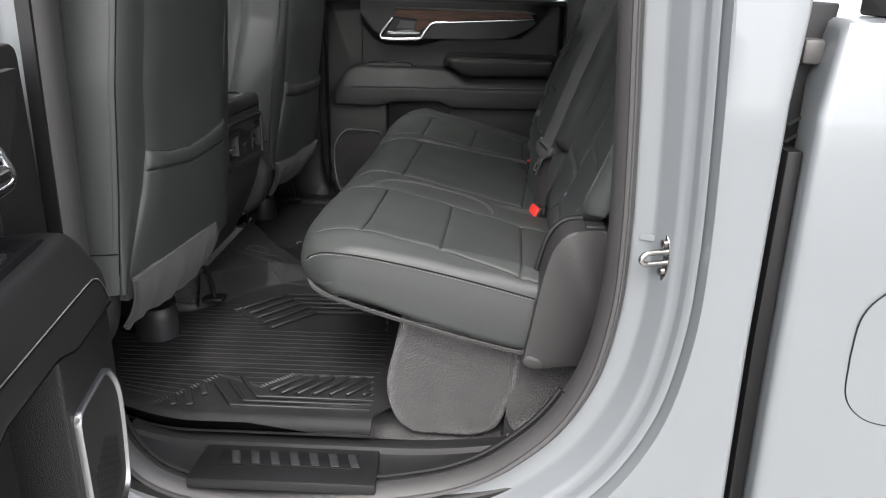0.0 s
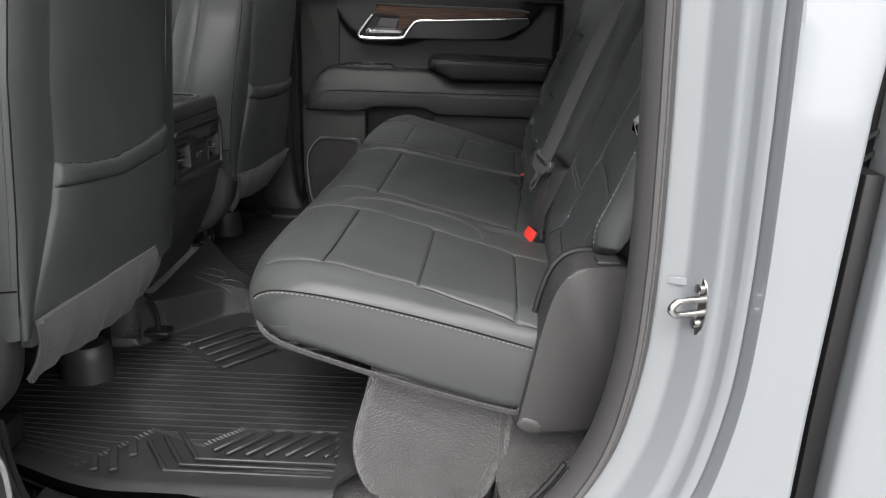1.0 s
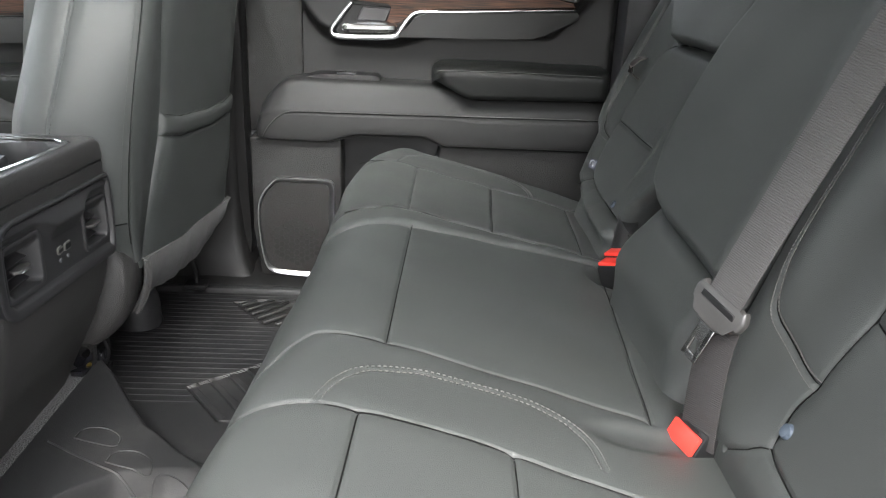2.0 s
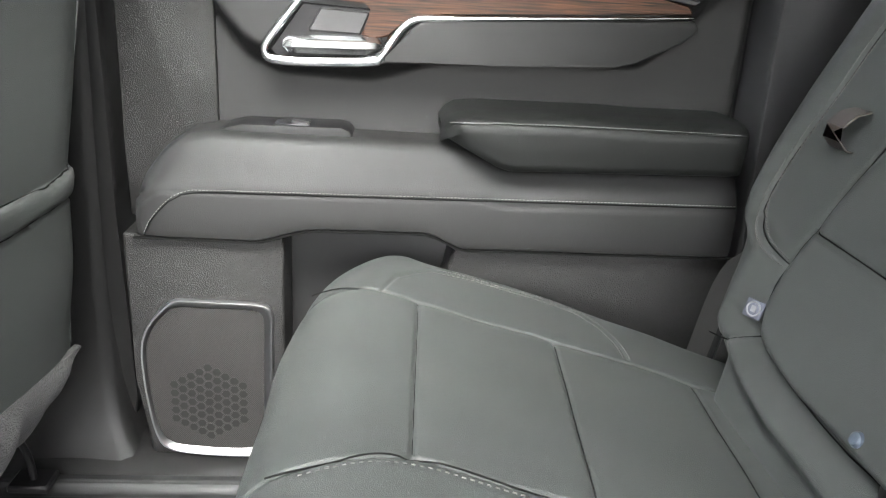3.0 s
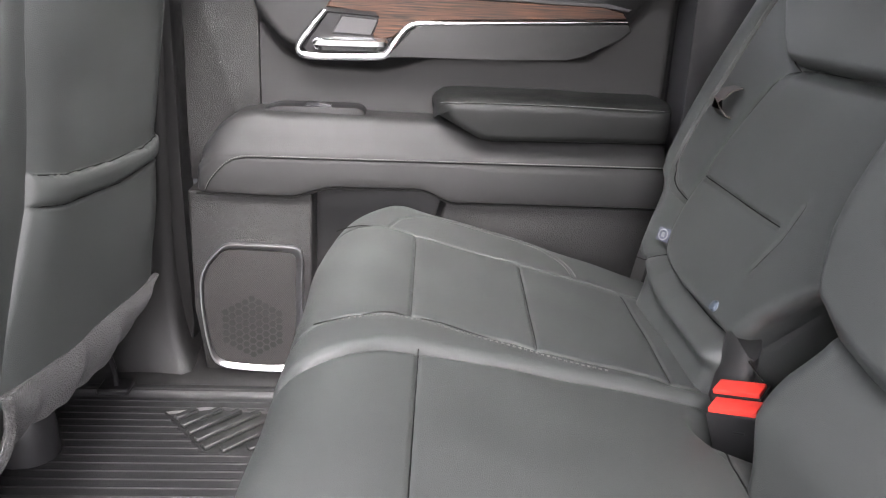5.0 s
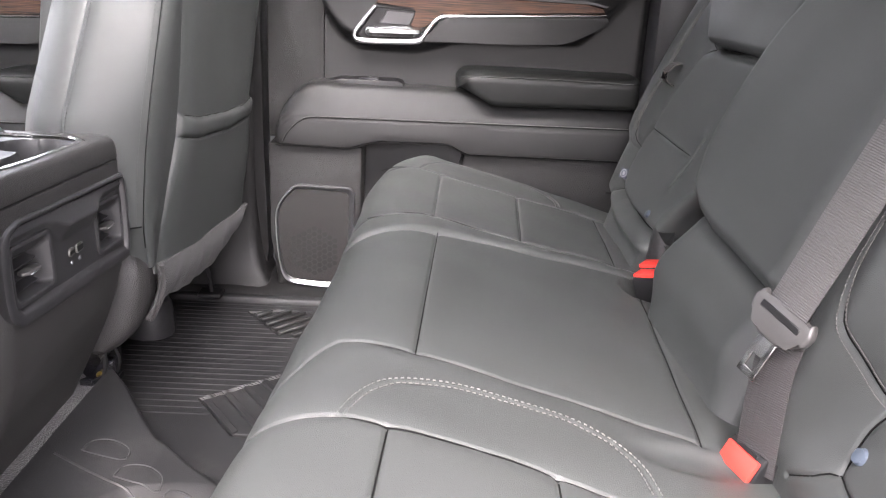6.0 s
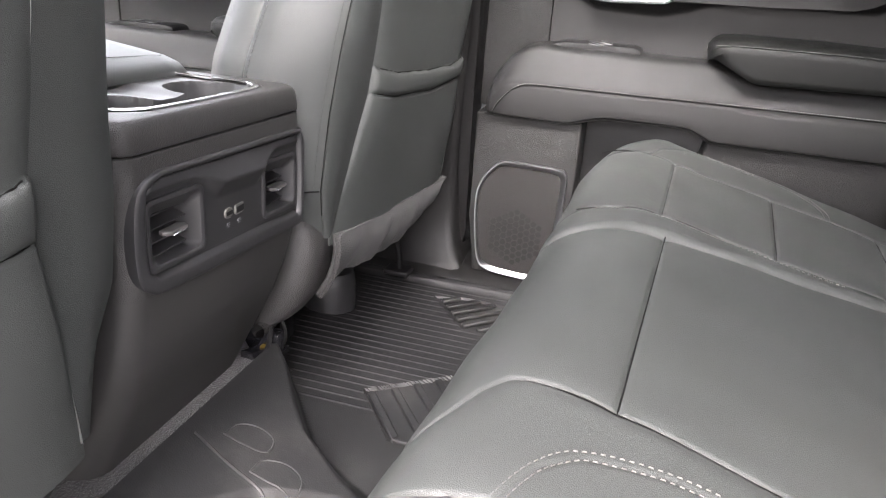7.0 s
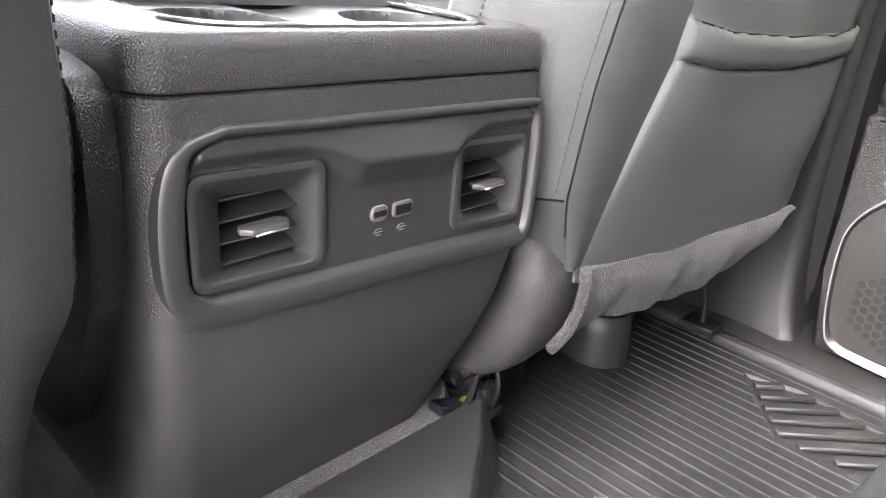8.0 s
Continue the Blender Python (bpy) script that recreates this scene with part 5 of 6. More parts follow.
    # handle: recess, chrome surround, lever, wood veneer and the pull panel
    bm = bmesh.new()
    prism(bm, [(-0.196, 0.617), (-0.186, 0.606), (-0.064, 0.610), (-0.050, 0.628), (-0.062, 0.648), (-0.068, 0.672), (-0.155, 0.676)], "y", 0.786, 0.80, 0.002, 1)
    put("handle_recess", bm, DARK)
    bm = bmesh.new()
    prism(bm, [(-0.148, 0.642), (-0.082, 0.640), (-0.070, 0.668), (-0.132, 0.671)], "y", 0.783, 0.790, 0.002, 1)
    put("recess_plate", bm, SMOOTH)
    bm = bmesh.new()
    loop = [(-0.158, 0.679), (-0.180, 0.652), (-0.201, 0.623), (-0.2025, 0.614), (-0.192, 0.6045), (-0.13, 0.6045), (-0.066, 0.6085), (-0.054, 0.616), (-0.030, 0.650), (-0.012, 0.6625), (0.02, 0.6655), (0.12, 0.671), (0.25, 0.678), (0.345, 0.6835)]
    sm = smooth_path(loop, 0.006)
    run = np.linspace(0, 1, len(sm))
    half = np.interp(run, [0, 0.1, 0.2, 0.36, 0.43, 0.5, 0.56, 0.7, 1.0], [0.0055, 0.0062, 0.0072, 0.0075, 0.006, 0.0052, 0.0040, 0.0032, 0.0018])
    ribbon(bm, [(float(a), 0.790, float(b)) for a, b in sm], (0, -1, 0), half, 0.011, True)
    put("chrome_surround", bm, CHROME, t, "bright chrome surround of the handle")
    bm = bmesh.new()
    rows = []
    for x, w, o in ((-0.178, 0.55, 0.004), (-0.172, 0.9, 0.001), (-0.160, 1.0, 0.0), (-0.075, 1.0, 0.0), (-0.062, 0.95, 0.001), (-0.055, 0.55, 0.004)):
        zc = 0.6255 + (x + 0.12) * 0.02
        rows.append([(x, 0.786 + o, zc - 0.011 * w), (x, 0.772 + o, zc - 0.010 * w), (x, 0.766 + o, zc - 0.002), (x, 0.768 + o, zc + 0.006 * w), (x, 0.776 + o, zc + 0.012 * w), (x, 0.788 + o, zc + 0.012 * w)])
    loft(bm, rows)
    put("door_handle", bm, CHROME, t, "chrome inner door handle")
    bm = bmesh.new()
    veneer = [(-0.158, 0.683), (-0.075, 0.680), (-0.068, 0.672), (-0.072, 0.655), (-0.082, 0.640), (-0.066, 0.636), (-0.046, 0.640), (-0.030, 0.660), (-0.012, 0.668), (0.02, 0.671), (0.345, 0.6875), (0.338, 0.698), (0.30, 0.704), (-0.14, 0.708)]
    prism(bm, veneer, "y", 0.7835, 0.795, 0.002, 1)
    put("wood_veneer", bm, WOOD, t, "dark open-pore wood veneer")
    bm = bmesh.new()
    prism(bm, [(-0.15, 0.7095), (0.30, 0.7055), (0.345, 0.6985), (0.352, 0.704), (0.31, 0.7105), (-0.15, 0.7145)], "y", 0.781, 0.795, 0.0015, 1)
    put("veneer_cap", bm, SMOOTH)
    bm = bmesh.new()
    prism(bm, [(-0.056, 0.606), (-0.048, 0.612), (-0.020, 0.650), (-0.006, 0.660), (0.02, 0.6625), (0.348, 0.680), (0.354, 0.668), (0.335, 0.652), (0.275, 0.622), (0.25, 0.617), (0.10, 0.611)], "y", 0.778, 0.80, 0.005, 3)
    put("pull_panel", bm, VINYL, t, "dark grained pull panel")
    # loudspeaker
    bm = bmesh.new()
    outline = smooth_path([(-0.318, 0.276), (-0.335, 0.270), (-0.362, 0.238), (-0.374, 0.20), (-0.372, 0.13), (-0.362, 0.065), (-0.345, 0.042), (-0.30, 0.034), (-0.235, 0.032), (-0.210, 0.040), (-0.202, 0.07), (-0.198, 0.20), (-0.197, 0.255), (-0.203, 0.268), (-0.22, 0.2735), (-0.318, 0.276)], 0.008)
    mid = np.array([-0.291, 0.155])
    rows = []
    for y, s, dx in ((0.758, 1.035, 0.0), (0.7495, 1.035, 0.0), (0.7475, 1.022, 0.0), (0.7478, 0.998, 0.0), (0.7490, 0.985, -0.001), (0.7545, 0.925, -0.004), (0.7580, 0.92, -0.004)):
        rows.append([(float(mid[0] + (p[0] - mid[0]) * s + dx), y, float(mid[1] + (p[1] - mid[1]) * (s * 0.4 + 0.6 * (1 + (s - 1) * 0.8)))) for p in outline[:-1]])
    loft(bm, rows, caps=False)
    spk = put("speaker_ring", bm, SATIN, t, "satin chrome loudspeaker ring")
    c = np.array([-0.285, 0.155])
    bm = bmesh.new()
    inner = [tuple(c + (p - c) * 0.93) for p in outline[:-1]]
    prism(bm, [(float(a) - 0.003, float(b)) for a, b in inner], "y", 0.7535, 0.758, 0.0006, 1)
    put("speaker_mesh", bm, MESH_COVER, spk, "dark punched loudspeaker mesh")
    cells = bmesh.new()
    r = 0.0068
    for i in range(-6, 7):
        for j in range(-7, 8):
            u, v = i * r * 1.78, j * r * 2.06 + (r * 1.03 if i % 2 else 0)
            if u * u + v * v < 0.058 ** 2:
                pts = [(-0.287 + u + r * 0.93 * math.cos(a), 0.118 + v + r * 0.93 * math.sin(a)) for a in (k * math.pi / 3 for k in range(6))]
                prism(cells, pts, "y", 0.7531, 0.7537)
    tagged(put("speaker_cells", cells, CELL, spk, "dark hexagon cells behind the mesh"), kind="stuff")
    return t


door("door_far_rear", "dark padded door trim with chrome handle and wood strip, closed", Matrix(), (0, 0.9, -0.05))
door("door_far_front", "dark padded front door trim with wood strip, closed", pose(-1.03, 0.02, -0.055), (-1.03, 0.9, -0.1))
HINGE = Vector((-0.611, -0.938, -0.032))
swing = Matrix.Translation(HINGE) @ Matrix.Rotation(radians(-80.8), 4, "Z") @ Matrix.Translation(-Vector((-0.44, -0.93, 0))) @ Matrix.Diagonal((1, -1, 1, 1))
door("door_near_rear", "dark padded rear door trim, swung wide open", swing, (-0.5, -0.95, -0.05), fore=-0.415, belt=-0.18)

# ---- centre console ----
console = thing("centre_console", "dark plastic centre console with rear vents and cup holders", "centre console", (-0.8, 0, 0.0))


def rounded(y0, y1, z0, z1, r, n=5):
    pts = []
    for cy, cz, a0 in ((y1 - r, z1 - r, 0), (y0 + r, z1 - r, 90), (y0 + r, z0 + r, 180), (y1 - r, z0 + r, 270)):
        pts += [(cy + r * math.cos(radians(a0 + 90 * k / n)), cz + r * math.sin(radians(a0 + 90 * k / n))) for k in range(n + 1)]
    return pts


def plan_row(x0, x1, w, r, z):
    return [(x, y, z) for x, y in rounded(x0, x1, -w, w, r, 8)]


bm = bmesh.new()
loft(bm, [plan_row(-1.35, -0.4880, 0.1750, 0.022, 0.4700), plan_row(-1.35, -0.4850, 0.1765, 0.023, 0.4685), plan_row(-1.35, -0.4850, 0.1765, 0.023, 0.438), plan_row(-1.35, -0.4850, 0.1765, 0.023, 0.335), plan_row(-1.35, -0.4855, 0.1765, 0.024, 0.326)], caps=False)
# opening for the vents
bmesh.ops.delete(bm, geom=[f for f in bm.faces if abs(f.calc_center_median().y) < 0.01 and f.calc_center_median().x > -0.5 and 0.34 < f.calc_center_median().z < 0.43], context="FACES")
body = part("console_body", bm, HARD, console, "", 50)


def lower_back(z):
    return float(np.interp(z, [0.015, 0.05, 0.10, 0.15, 0.20, 0.25, 0.29, 0.31, 0.34], [-0.602, -0.590, -0.567, -0.543, -0.520, -0.502, -0.4925, -0.4885, -0.4865]))


bm = bmesh.new()
rows = []
for z in np.linspace(0.334, 0.015, 38):
    row = plan_row(-1.2, lower_back(z), float(np.interp(z, [0.0, 0.10, 0.25, 0.33], [0.150, 0.163, 0.1735, 0.1755])), float(np.interp(z, [0.15, 0.33], [0.036, 0.025])), z)
    rows.append([(x + (0.003 * math.exp(-((y + 0.07 - (z - 0.2) * 0.2) / 0.018) ** 2) - 0.003 * math.exp(-((y + 0.02) / 0.03) ** 2)) * math.exp(-((z - 0.22) / 0.05) ** 2) * (x > -0.7), y, z) for x, y, z in row])
loft(bm, rows, caps=False)
part("lower_cover", bm, COVER, console, "smooth dark lower cover of the console", 60)
# upper tray part with a shadow gap, rim and cup wells
bm = bmesh.new()
rows = [plan_row(-0.80, -0.4850 - a, 0.1765 - a, 0.023, z) for a, z in ((0.003, 0.4706), (0.0, 0.4718), (-0.0004, 0.4730), (0.0, 0.484), (0.0012, 0.494), (0.0028, 0.4990), (0.006, 0.5020), (0.010, 0.5030))]
rows += [plan_row(-0.69, -0.5062, 0.1328, 0.028, 0.5030), plan_row(-0.69, -0.5062, 0.1328, 0.028, 0.445)]
loft(bm, rows, caps=False)
part("tray_body", bm, HARD, console, "", 50)
bm = bmesh.new()
tray = smooth_path([(-0.68, -0.131), (-0.555, -0.132), (-0.528, -0.124), (-0.511, -0.100), (-0.507, -0.06), (-0.506, 0.0), (-0.507, 0.06), (-0.511, 0.100), (-0.528, 0.124), (-0.555, 0.132), (-0.68, 0.131)], 0.008)
ribbon(bm, [(float(a), float(b), 0.5025) for a, b in tray], (0, 0, 1), 0.0038, 0.0028)
part("chrome_rim", bm, CHROME, console, "bright chrome rim round the cup holders")
# sunk tray: two round wells joined by a slot in front of the raised middle
xs, ys = np.linspace(-0.69, -0.5065, 110), np.linspace(-0.132, 0.132, 150)
X, Y = np.meshgrid(xs, ys)
edge = np.minimum(np.hypot(X + 0.563, Y + 0.078) - 0.046, np.hypot(X + 0.563, Y - 0.078) - 0.046)
slot = np.maximum(np.abs(X + 0.535) - 0.020, np.abs(Y) - 0.085)
sunk = step01(0.003, -0.003, np.minimum(edge, slot))
Z = 0.5005 - 0.046 * sunk - 0.004 * step01(0.02, 0.05, np.abs(X + 0.60) * 0 + 0.06 - np.abs(Y)) * (1 - sunk)
part("cup_tray", slab(np.stack([X, Y, Z], 2), (0, 0, -0.004)), SMOOTH, console, "dark sunk tray with two cup wells", 50)
bm = bmesh.new()
rows = []
for x, z in ((-1.10, 0.525), (-1.08, 0.54), (-1.0, 0.545), (-0.76, 0.538), (-0.672, 0.527), (-0.650, 0.520), (-0.642, 0.512), (-0.640, 0.506)):
    rows.append([(x, -0.155, 0.500), (x, -0.158, z - 0.010), (x, -0.150, z - 0.004), (x, -0.12, z - 0.001), (x, 0, z), (x, 0.12, z - 0.001), (x, 0.150, z - 0.004), (x, 0.158, z - 0.010), (x, 0.155, 0.500)])
loft(bm, rows)
lid = part("armrest_lid", bm, LEATHER, console, "padded leather armrest lid")
bm = bmesh.new()
stitches(bm, [(-0.668, -0.14, 0.5235), (-0.668, 0.0, 0.5275), (-0.668, 0.14, 0.5235)], (0, 0, 1))
part("stitching", bm, DARK_THREAD, lid, kind="stuff")
bm = bmesh.new()
prism(bm, [(-1.10, 0.486), (-0.558, 0.486), (-0.523, 0.481), (-0.511, 0.470), (-0.509, 0.440), (-0.510, 0.407), (-0.520, 0.347), (-0.573, 0.265), (-0.626, 0.195), (-1.10, 0.195)], "y", -0.196, -0.172, 0.004, 2)
part("side_cover", bm, HARD, console, "grained dark side cover of the console")
# the console leans a little to the far side
for ob in console.children:
    if ob.name.split(".")[0] in ("console_body", "tray_body", "chrome_rim", "cup_tray", "armrest_lid"):
        for o in [ob, *ob.children]:
            o.data.transform(Matrix(((1, 0, 0, 0), (0, 1, 0, 0), (0, -0.039, 1, -0.0022), (0, 0, 0, 1))))
# rear bezel with two vents and two charging ports
face = smooth_path([(-0.127, 0.455), (-0.150, 0.449), (-0.163, 0.436), (-0.169, 0.41), (-0.170, 0.375), (-0.166, 0.351), (-0.152, 0.338), (-0.131, 0.331), (-0.03, 0.323), (0.062, 0.317), (0.148, 0.3105), (0.163, 0.313), (0.170, 0.33), (0.1715, 0.38), (0.169, 0.424), (0.162, 0.436), (0.148, 0.4405), (0.0, 0.448), (-0.127, 0.455)], 0.006)[:-1]
# outward normals; the band is wide at the foot and the closed end, thin along the top
way = np.roll(face, -1, 0) - np.roll(face, 1, 0)
way /= np.linalg.norm(way, axis=1)[:, None]
norm = np.stack([way[:, 1], -way[:, 0]], 1)
band = 0.35 * np.clip(norm[:, 1], 0, 1) ** 2 + 1.0 * np.clip(-norm[:, 1], 0, 1) ** 2 + 0.95 * np.clip(-norm[:, 0], 0, 1) ** 2 + 0.5 * np.clip(norm[:, 0], 0, 1) ** 2
bm = bmesh.new()
rows = []
for x, d in ((-0.500, -0.0012), (-0.4818, -0.0012), (-0.4805, 0.0004), (-0.4797, 0.0030), (-0.4795, 0.0080), (-0.4799, 0.0125), (-0.4810, 0.0150), (-0.4850, 0.0172), (-0.4868, 0.0190), (-0.4872, 0.0230)):
    ring = face - norm * (d * band)[:, None]
    rows.append([(x, float(p[0]), float(p[1])) for p in ring])
loft(bm, rows, caps=False)
bezel = part("vent_bezel", bm, SMOOTH, console, "smooth dark bezel round the rear vents")
# inner face with the finger ledge: hangs from the upper band, stands out to a ridge and turns back in
LEDGE_Y = [-0.17, -0.075, -0.052, -0.027, 0.060, 0.075, 0.098, 0.17]
LEDGE_TOP = [0.4450, 0.4430, 0.4420, 0.4405, 0.4360, 0.4350, 0.4330, 0.4290]
LEDGE_RIDGE = [0.4385, 0.4345, 0.4290, 0.4190, 0.4130, 0.4200, 0.4270, 0.4230]
LEDGE_FOOT = [0.4335, 0.4300, 0.4200, 0.3980, 0.3910, 0.4050, 0.4205, 0.4180]
LEDGE_OUT = [0.0050, 0.0052, 0.0080, 0.0130, 0.0130, 0.0080, 0.0052, 0.0050]
VENTS = ((-0.1035, 0.389, 0.0485, 0.0375, 0.045), (0.112, 0.3765, 0.0430, 0.0375, 0.06))
ys, zs = np.linspace(-0.166, 0.168, 335), np.linspace(0.309, 0.453, 145)
Y, Z = np.meshgrid(ys, zs, indexing="ij")
zt, zr, zf, ou = (np.interp(Y, LEDGE_Y, v) for v in (LEDGE_TOP, LEDGE_RIDGE, LEDGE_FOOT, LEDGE_OUT))
rise = np.where(Z > zr, 0.004 + (ou - 0.004) * np.clip((zt - Z) / (zt - zr), 0, 1), ou * np.clip((Z - zf) / (zr - zf), 0, 1))
for axis, n in ((0, 9), (0, 7), (1, 5), (1, 3)):
    rise = np.mean([np.roll(rise, k, axis) for k in range(-(n // 2), n // 2 + 1)], 0)      # softened edges
gap = np.full(Y.shape, 9.0)
for (py, pz), w in zip(face, band):
    gap = np.minimum(gap, np.hypot(Y - py, Z - pz) / w)
keep = inside(Y, Z, [tuple(p) for p in face]) & (gap > 0.0165)
X = -0.4868 + rise * step01(0.0185, 0.0250, gap) - 0.002 * step01(0.0215, 0.0190, gap)
for yc, zc, w, h, sl in VENTS:
    keep &= ~((np.abs(Y - yc) < w * 0.93) & (np.abs(Z + sl * (Y - yc) - zc) < h * 0.92))
bm = bmesh.new()
grid = {}
for i, k in zip(*np.nonzero(keep)):
    grid[i, k] = bm.verts.new((X[i, k], Y[i, k], Z[i, k]))
for (i, k), v in grid.items():
    q = [grid.get(c) for c in ((i, k), (i + 1, k), (i + 1, k + 1), (i, k + 1))]
    if all(q):
        bm.faces.new(q)
part("bezel_face", bm, SMOOTH, bezel, "", 50)


def vent(yc, zc, w, h, slope):
    """A vent: raised frame, funnel walls, four slats and a sliding tab."""
    bm = bmesh.new()
    outer = rounded(yc - w, yc + w, zc - h, zc + h, 0.010)
    c = np.array([yc, zc])
    rows = []
    for x, sy, sz, up in ((-0.487, 1.0, 1.0, 0), (-0.4835, 1.0, 1.0, 0), (-0.4830, 0.975, 0.97, 0), (-0.4832, 0.90, 0.88, 0.0), (-0.4845, 0.86, 0.84, 0.0), (-0.500, 0.60, 0.64, -0.008), (-0.525, 0.58, 0.62, -0.008)):
        rows.append([(x, float(c[0] + (p[0] - c[0]) * sy) - up * 1.1, float(c[1] + (p[1] - c[1]) * sz) + up - slope * (p[0] - c[0])) for p in outer])
    loft(bm, rows, caps=False)
    v = part("vent_frame", bm, SMOOTH, console, "dark vent frame", 30)
    yc, zc = yc + 0.009, zc - 0.0075
    bm = bmesh.new()
    box(bm, (-0.528, yc, zc), (0.004, 2 * w, 2 * h), 0.001, 1)
    part("vent_back", bm, DARK, v)
    k0 = w * 0.61
    for k in range(4):
        bm = bmesh.new()
        z = zc - 0.0215 + 0.0145 * k
        prism(bm, [(-0.522, z + 0.006), (-0.501, z - 0.001), (-0.5005, z + 0.0008), (-0.522, z + 0.008)], "y", yc - k0, yc + k0, 0.0005, 1)
        part("vent_slat", bm, SMOOTH, v)
    for k in range(5):
        bm = bmesh.new()
        y = yc - k0 + k0 * 2 * (k + 0.5) / 5
        box(bm, (-0.521, y, zc), (0.008, 0.0015, 1.2 * h), 0.0004, 1)
        part("vent_vane", bm, DARK, v)
    for k in (-1, 1):
        bm = bmesh.new()
        tube(bm, [(-0.5035, yc + k0 - 0.001, zc + 0.0072 * k), (-0.5035, yc + k0 + 0.003, zc + 0.0072 * k)], 0.0016, 8)
        part("vent_pin", bm, DARK, v)
    bm = bmesh.new()
    prism(bm, [(yc - 0.017, 0), (yc + 0.013, 0), (yc + 0.017, 0.007), (yc + 0.013, 0.014), (yc - 0.013, 0.014), (yc - 0.020, 0.007)], "z", zc - 0.0005, zc + 0.0042, 0.0014, 2)
    moved(bm, Matrix.Translation((-0.5005, 0, 0)) @ Matrix(((0, 1, 0, 0), (1, 0, 0, 0), (0, 0, 1, 0), (0, 0, 0, 1))))
    tab = part("vent_tab", bm, SILVER_PLASTIC, v, "grey vent tab with a bright edge")
    bm = bmesh.new()
    box(bm, (-0.4862, yc, zc - 0.0002), (0.0022, 0.024, 0.0022), 0.0008, 1)
    part("tab_edge", bm, CHROME, tab)
    return v


for spec in VENTS:
    vent(*spec)
for y, w, z in ((-0.006, 0.0062, 0.3745), (0.0165, 0.0078, 0.3735)):
    bm = bmesh.new()
    prism(bm, rounded(y - w - 0.0018, y + w + 0.0018, z - 0.0058, z + 0.0058, 0.003 if w > 0.007 else 0.0052, 3), "x", -0.488, -0.4845, 0.0006, 1)
    port = part("charging_port", bm, PORT_RIM, console, "steel-rimmed charging port")
    bm = bmesh.new()
    prism(bm, rounded(y - w, y + w, z - 0.0036 if w > 0.007 else z - 0.0022, z + 0.0036 if w > 0.007 else z + 0.0022, 0.001, 2), "x", -0.487, -0.4841)
    part("port_socket", bm, DARK, port)
    bm = bmesh.new()
    box(bm, (-0.4845, y, z - 0.0013), (0.0006, w * 1.2, 0.0012), 0.0, 1)
    part("port_tongue", bm, LABEL_WHITE, port)
    bm = bmesh.new()
    for a, b in (((-0.0045, 0), (0.0045, 0)), ((-0.002, 0.0024), (0.003, 0.0024)), ((-0.002, -0.0024), (0.003, -0.0024)), ((-0.0035, 0), (-0.002, 0.0024)), ((-0.001, 0), (0.0, -0.0024))):
        tube(bm, [(-0.4864, y + a[0], z - 0.0150 + a[1]), (-0.4864, y + b[0], z - 0.0150 + b[1])], 0.00032, 5)
    part("port_symbol", bm, LABEL_WHITE, port)

